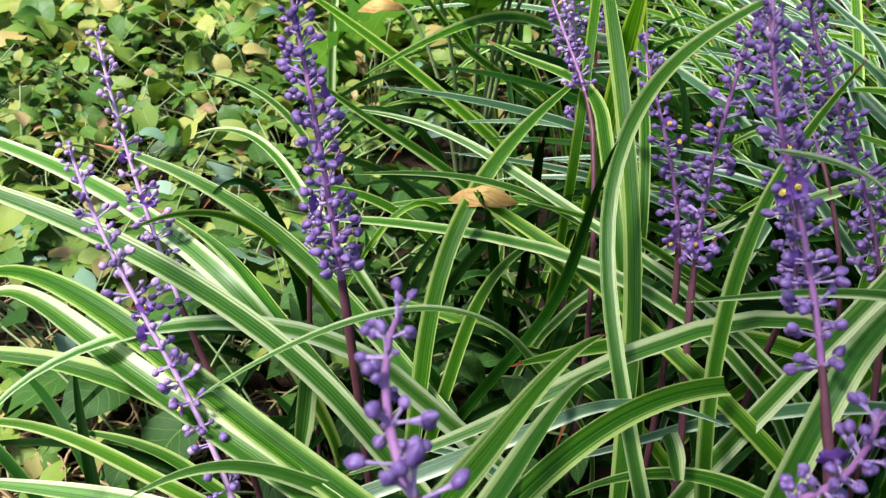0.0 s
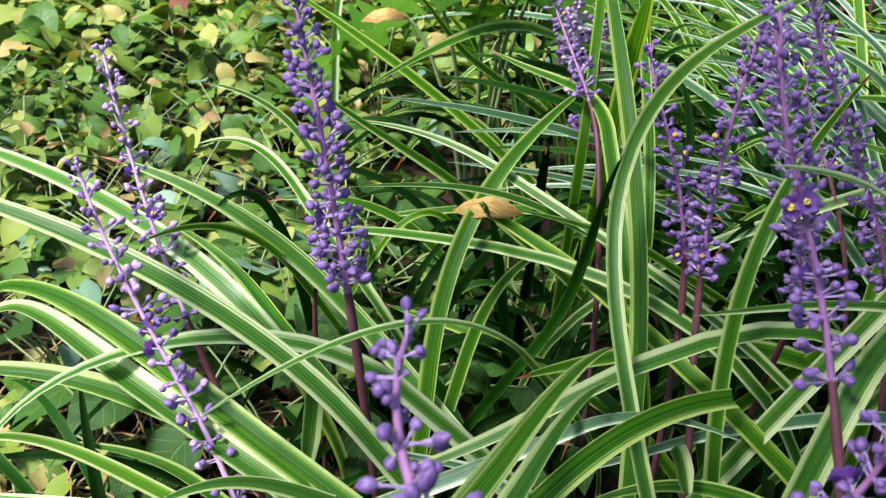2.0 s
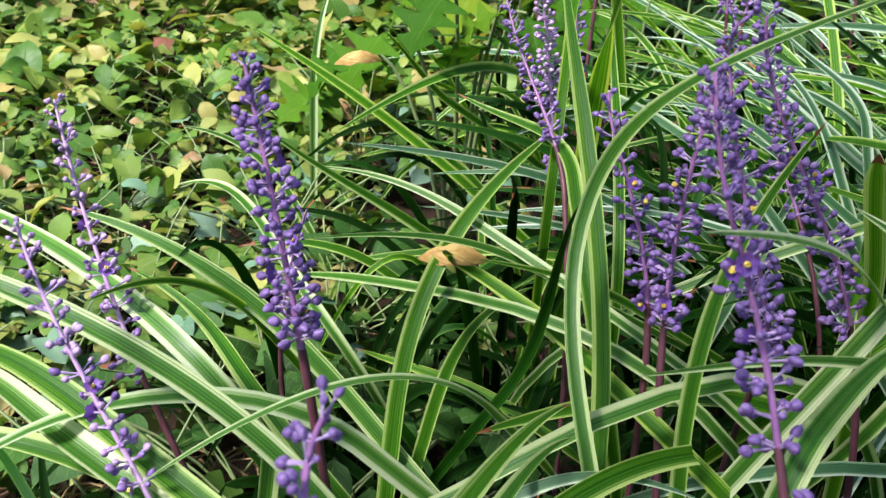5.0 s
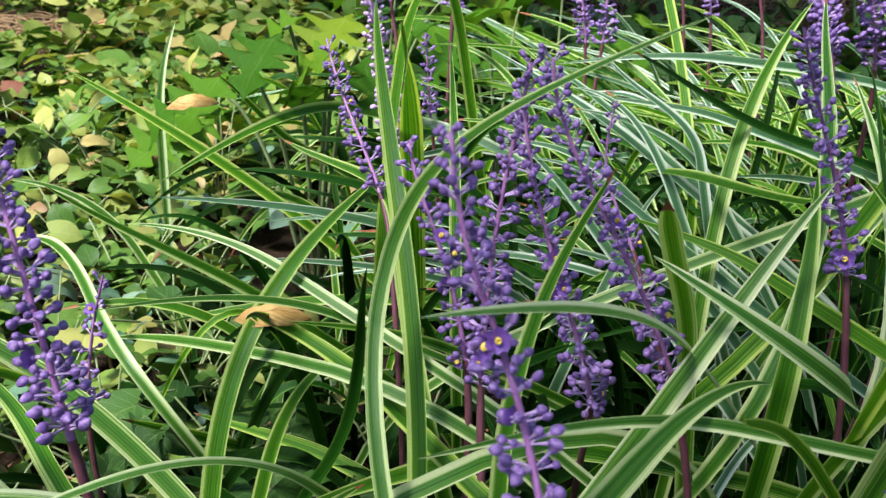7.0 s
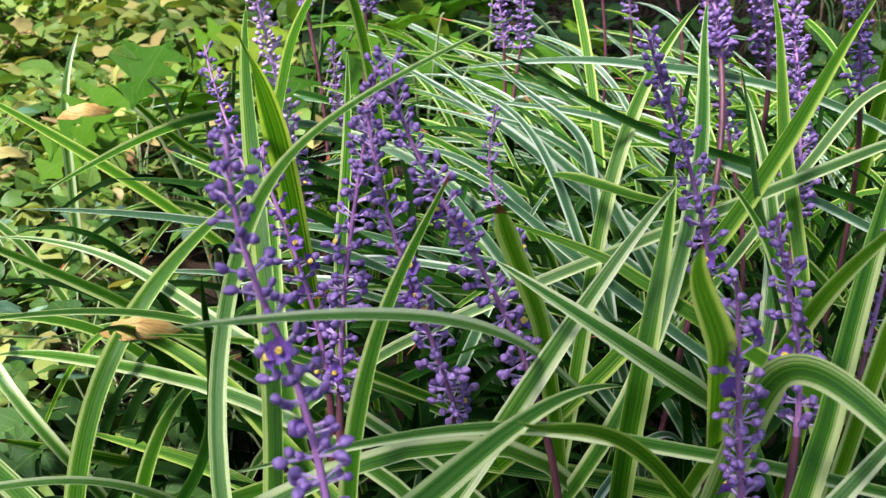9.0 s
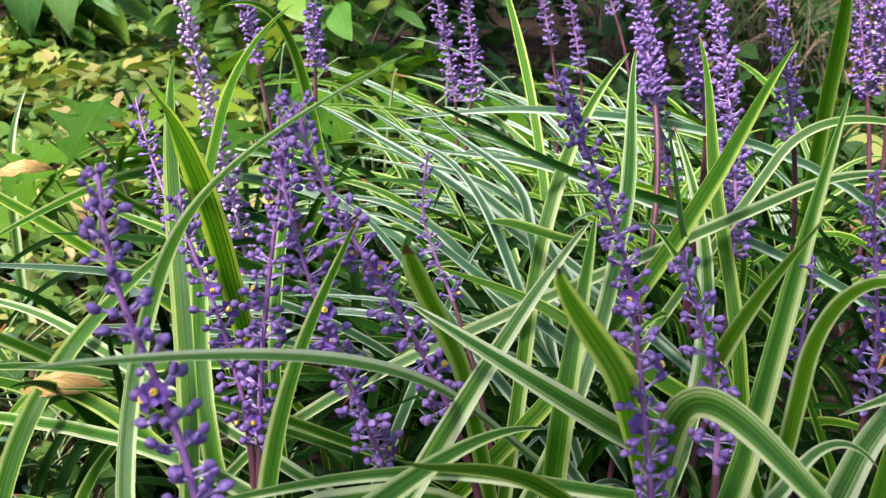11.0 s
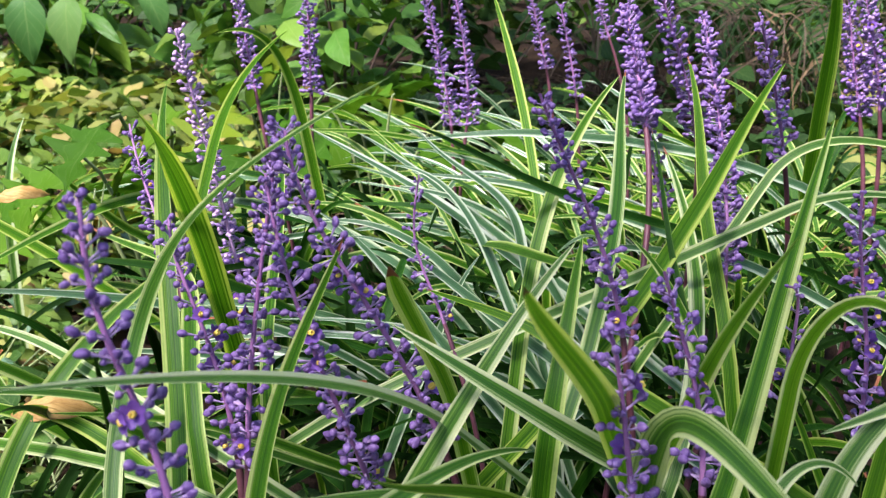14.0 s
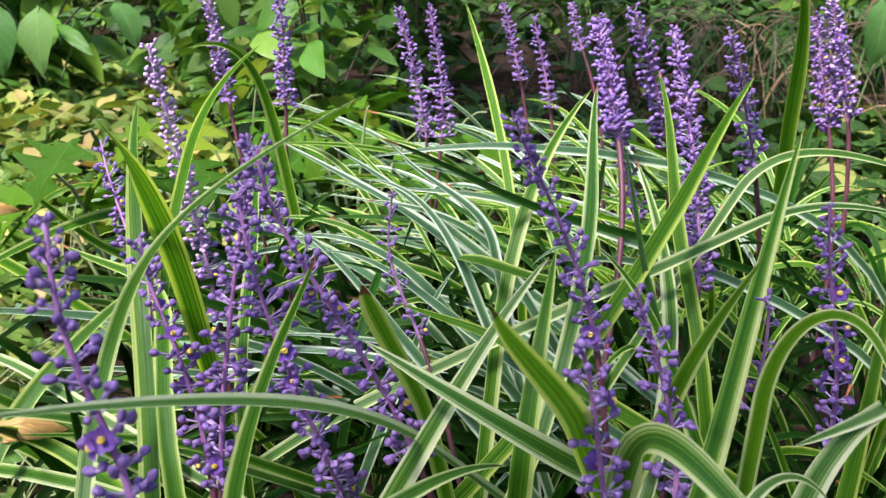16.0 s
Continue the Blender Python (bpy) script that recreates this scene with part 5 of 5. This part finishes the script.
litter("dead_grass", "dead tan grass and straw lying on the soil", 1500, (-1.2, 0.1), (0.15, 1.9), STRAW, 61, 0.09, lambda x, y: outside_bed(x, y))
litter("straw_mulch", "brown straw mulch on the soil", 2600, (0.1, 1.9), (1.1, 2.6), DULL_STRAW, 62, 0.10, lambda x, y: True)
litter("loose_straw", "loose pale straw on the soil beside the lilyturf", 420, (-0.55, -0.12), (0.10, 0.50), STRAW, 65, 0.11, lambda x, y: x < -0.12 - 0.2 * abs(y - 0.3))
litter("dead_stems", "tangled dead brown stems in the ground cover", 420, (-1.1, -0.5), (1.5, 1.95), STRAW, 64, 0.16, tangle)
litter("twigs", "thin dark brown twigs on the soil", 160, (-1.2, 1.6), (0.2, 2.6), TWIG, 63, 0.14, lambda x, y: outside_bed(x, y))


# ---- fallen leaves ----
def fallen_leaf(x, y, z, size, spin, pitch, lean, mat, kind="ovate", label="dry yellow-brown fallen leaf lying on the plants", fold=-0.3):
    v, f, u = TEMPLATES[kind]
    v = v.copy()
    v[:, 2] += fold * np.abs(v[:, 0]) + 0.02 * np.sin(14 * v[:, 1] + 8 * v[:, 0]) + 0.03 * np.sin(23 * v[:, 1] - 15 * v[:, 0])
    v[:, 0] *= 1 + 0.10 * np.sin(19 * v[:, 1])
    v[:, 2] -= 0.75 * (v[:, 1] - 0.5) ** 2
    v[:, 1] -= 0.5
    ob = mesh_object("fallen_leaf", [tuple(p) for p in v], f, [mat], None, u)
    ob.matrix_basis = pose(x, y, z, pitch, lean, spin) @ Matrix.Scale(size, 4)
    tagged(ob, label, "leaf", "fallen leaves")


fallen_leaf(0.034, 0.442, 0.272, 0.042, -80, 4, 30, DRY_PALE, "willow", label="dry yellow-brown leaf folded over a lilyturf blade", fold=-0.8)
fallen_leaf(-0.085, 0.705, 0.296, 0.042, -60, 5, 25, DRY_PALE, "willow", label="dry yellow leaf lying on lilyturf blades", fold=-0.9)
fallen_leaf(-0.14, 0.78, 0.09, 0.034, 30, -25, 20, DRY_RED, "ovate", "red-brown withered leaf among the ground cover")
fallen_leaf(-0.50, 1.20, 0.125, 0.032, 10, -10, 5, DRY_RED, "heart", "rust-red round leaf on the ground cover")
litter_rng = random.Random(77)
for k in range(46):
    x, y = litter_rng.uniform(-1.2, 1.4), litter_rng.uniform(0.3, 2.2)
    if outside_bed(x, y):
        fallen_leaf(x, y, litter_rng.uniform(0.012, 0.05), litter_rng.uniform(0.025, 0.06), litter_rng.uniform(0, 360), litter_rng.uniform(-20, 20), litter_rng.uniform(-25, 25), litter_rng.choice((DRY, DRY_RED, DRY)), litter_rng.choice(("ovate", "heart")), "curled brown dead leaf on the soil")


# ---- unseen trees added so their crowns shade the bed and the back ----
def unseen_shade_tree(x, y, crown_at, spread, seed, limbs):
    rng = random.Random(seed)
    tree = new("tree")
    tree.location = (x, y, 0)
    tagged(tree, "unseen tree added so that its crown shades the bed and the back", "tree")
    cx, cy, cz = crown_at
    line = bezier(((0, 0, -0.05), (0.05, 0.02, 1.2), ((cx - x) * 0.3, (cy - y) * 0.3, cz * 0.75), ((cx - x) * 0.6, (cy - y) * 0.6, cz + 0.2)), 14)
    v, f = tube(line, np.linspace(0.085, 0.025, 15), 10)
    trunk = mesh_object("trunk", v, f, [TWIG])
    trunk.parent = tree
    pieces = []
    for k in range(limbs):
        a, r = rng.uniform(0, 6.283), math.sqrt(rng.random())
        end = np.array((cx - x + spread[0] * r * math.cos(a), cy - y + spread[1] * r * math.sin(a), cz + rng.uniform(-0.25, 0.35)))
        start = line[rng.randint(9, 14)]
        limb = bezier((start, start + (end - start) * 0.3 + (0, 0, 0.15), start + (end - start) * 0.7 + (0, 0, 0.12), end), 7)
        v, f = tube(limb, np.linspace(0.016, 0.004, 8), 6)
        ob = mesh_object("limb", v, f, [TWIG])
        ob.parent = tree
        for j in range(15):
            p = limb[rng.randint(3, 7)] + np.array([rng.gauss(0, 0.10), rng.gauss(0, 0.10), rng.gauss(0, 0.07)])
            m = pose(*p, rng.gauss(0, 30), rng.gauss(0, 30), rng.uniform(0, 360)) @ Matrix.Scale(rng.uniform(0.09, 0.13), 4)
            pieces.append(turned(TEMPLATES["ovate"], m))
    v, f, u = joined(pieces)
    crown = mesh_object("crown", [tuple(p) for p in v], f, [SHRUB], None, u)
    crown.parent = tree


slant = SUN_FROM / SUN_FROM.z * 2.3
shade = Vector((0.50, 0.55, 0.0)) + slant
unseen_shade_tree(shade.x + 0.9, shade.y - 1.3, tuple(shade), (0.50, 0.66), 91, 18)
shade = Vector((1.20, 2.50, 0.0)) + slant
unseen_shade_tree(shade.x - 2.1, shade.y - 0.9, tuple(shade), (1.15, 0.85), 92, 48)


# ---- unseen hedges added to close the garden and block low sky light ----
HEDGE = simple("hedge_green", (0.012, 0.040, 0.008), (0.05, 0.11, 0.02), 9, 0.8, 1.0, 0.05)


def hedge(name, x0, y0, x1, y1, tall):
    """A hedge wall with a lumpy face on both sides and on top."""
    n, m, thick = 60, 16, 0.45
    along = Vector((x1 - x0, y1 - y0, 0))
    across = Vector((-along.y, along.x, 0)).normalized()
    verts = []
    for i in range(n + 1):
        for j in range(2 * m + 1):
            u, q = i / n, j / (2 * m)
            if q < 0.42:
                off, z = -thick / 2, tall * q / 0.42
            elif q < 0.58:
                off, z = -thick / 2 + thick * (q - 0.42) / 0.16, tall
            else:
                off, z = thick / 2, tall * (1 - q) / 0.42
            p = Vector((x0, y0, 0)) + along * u + across * off
            b = 0.10 * noise.noise((p.x * 3.5, p.y * 3.5, z * 3.5)) + 0.05 * noise.noise((p.x * 11, p.y * 11, z * 11))
            p += across * (b * (1 if off > 0 else -1))
            verts.append((p.x, p.y, z + b * 0.5 - (0.05 if z < 0.01 else 0)))
    w = 2 * m + 1
    faces = [(i * w + j, i * w + j + 1, (i + 1) * w + j + 1, (i + 1) * w + j) for i in range(n) for j in range(w - 1)]
    ob = mesh_object(name, verts, faces, [HEDGE])
    tagged(ob, "unseen dark hedge added to close the garden and block low sky light", "hedge", kind="structure")


hedge("wall_south", -3.4, -3.4, 4.0, -3.4, 1.1)
hedge("wall_west", -3.2, -3.2, -3.2, 5.2, 1.6)
hedge("wall_east", 3.8, -3.2, 3.8, 5.2, 2.0)
hedge("wall_north", -3.4, 5.4, 4.0, 5.4, 2.6)
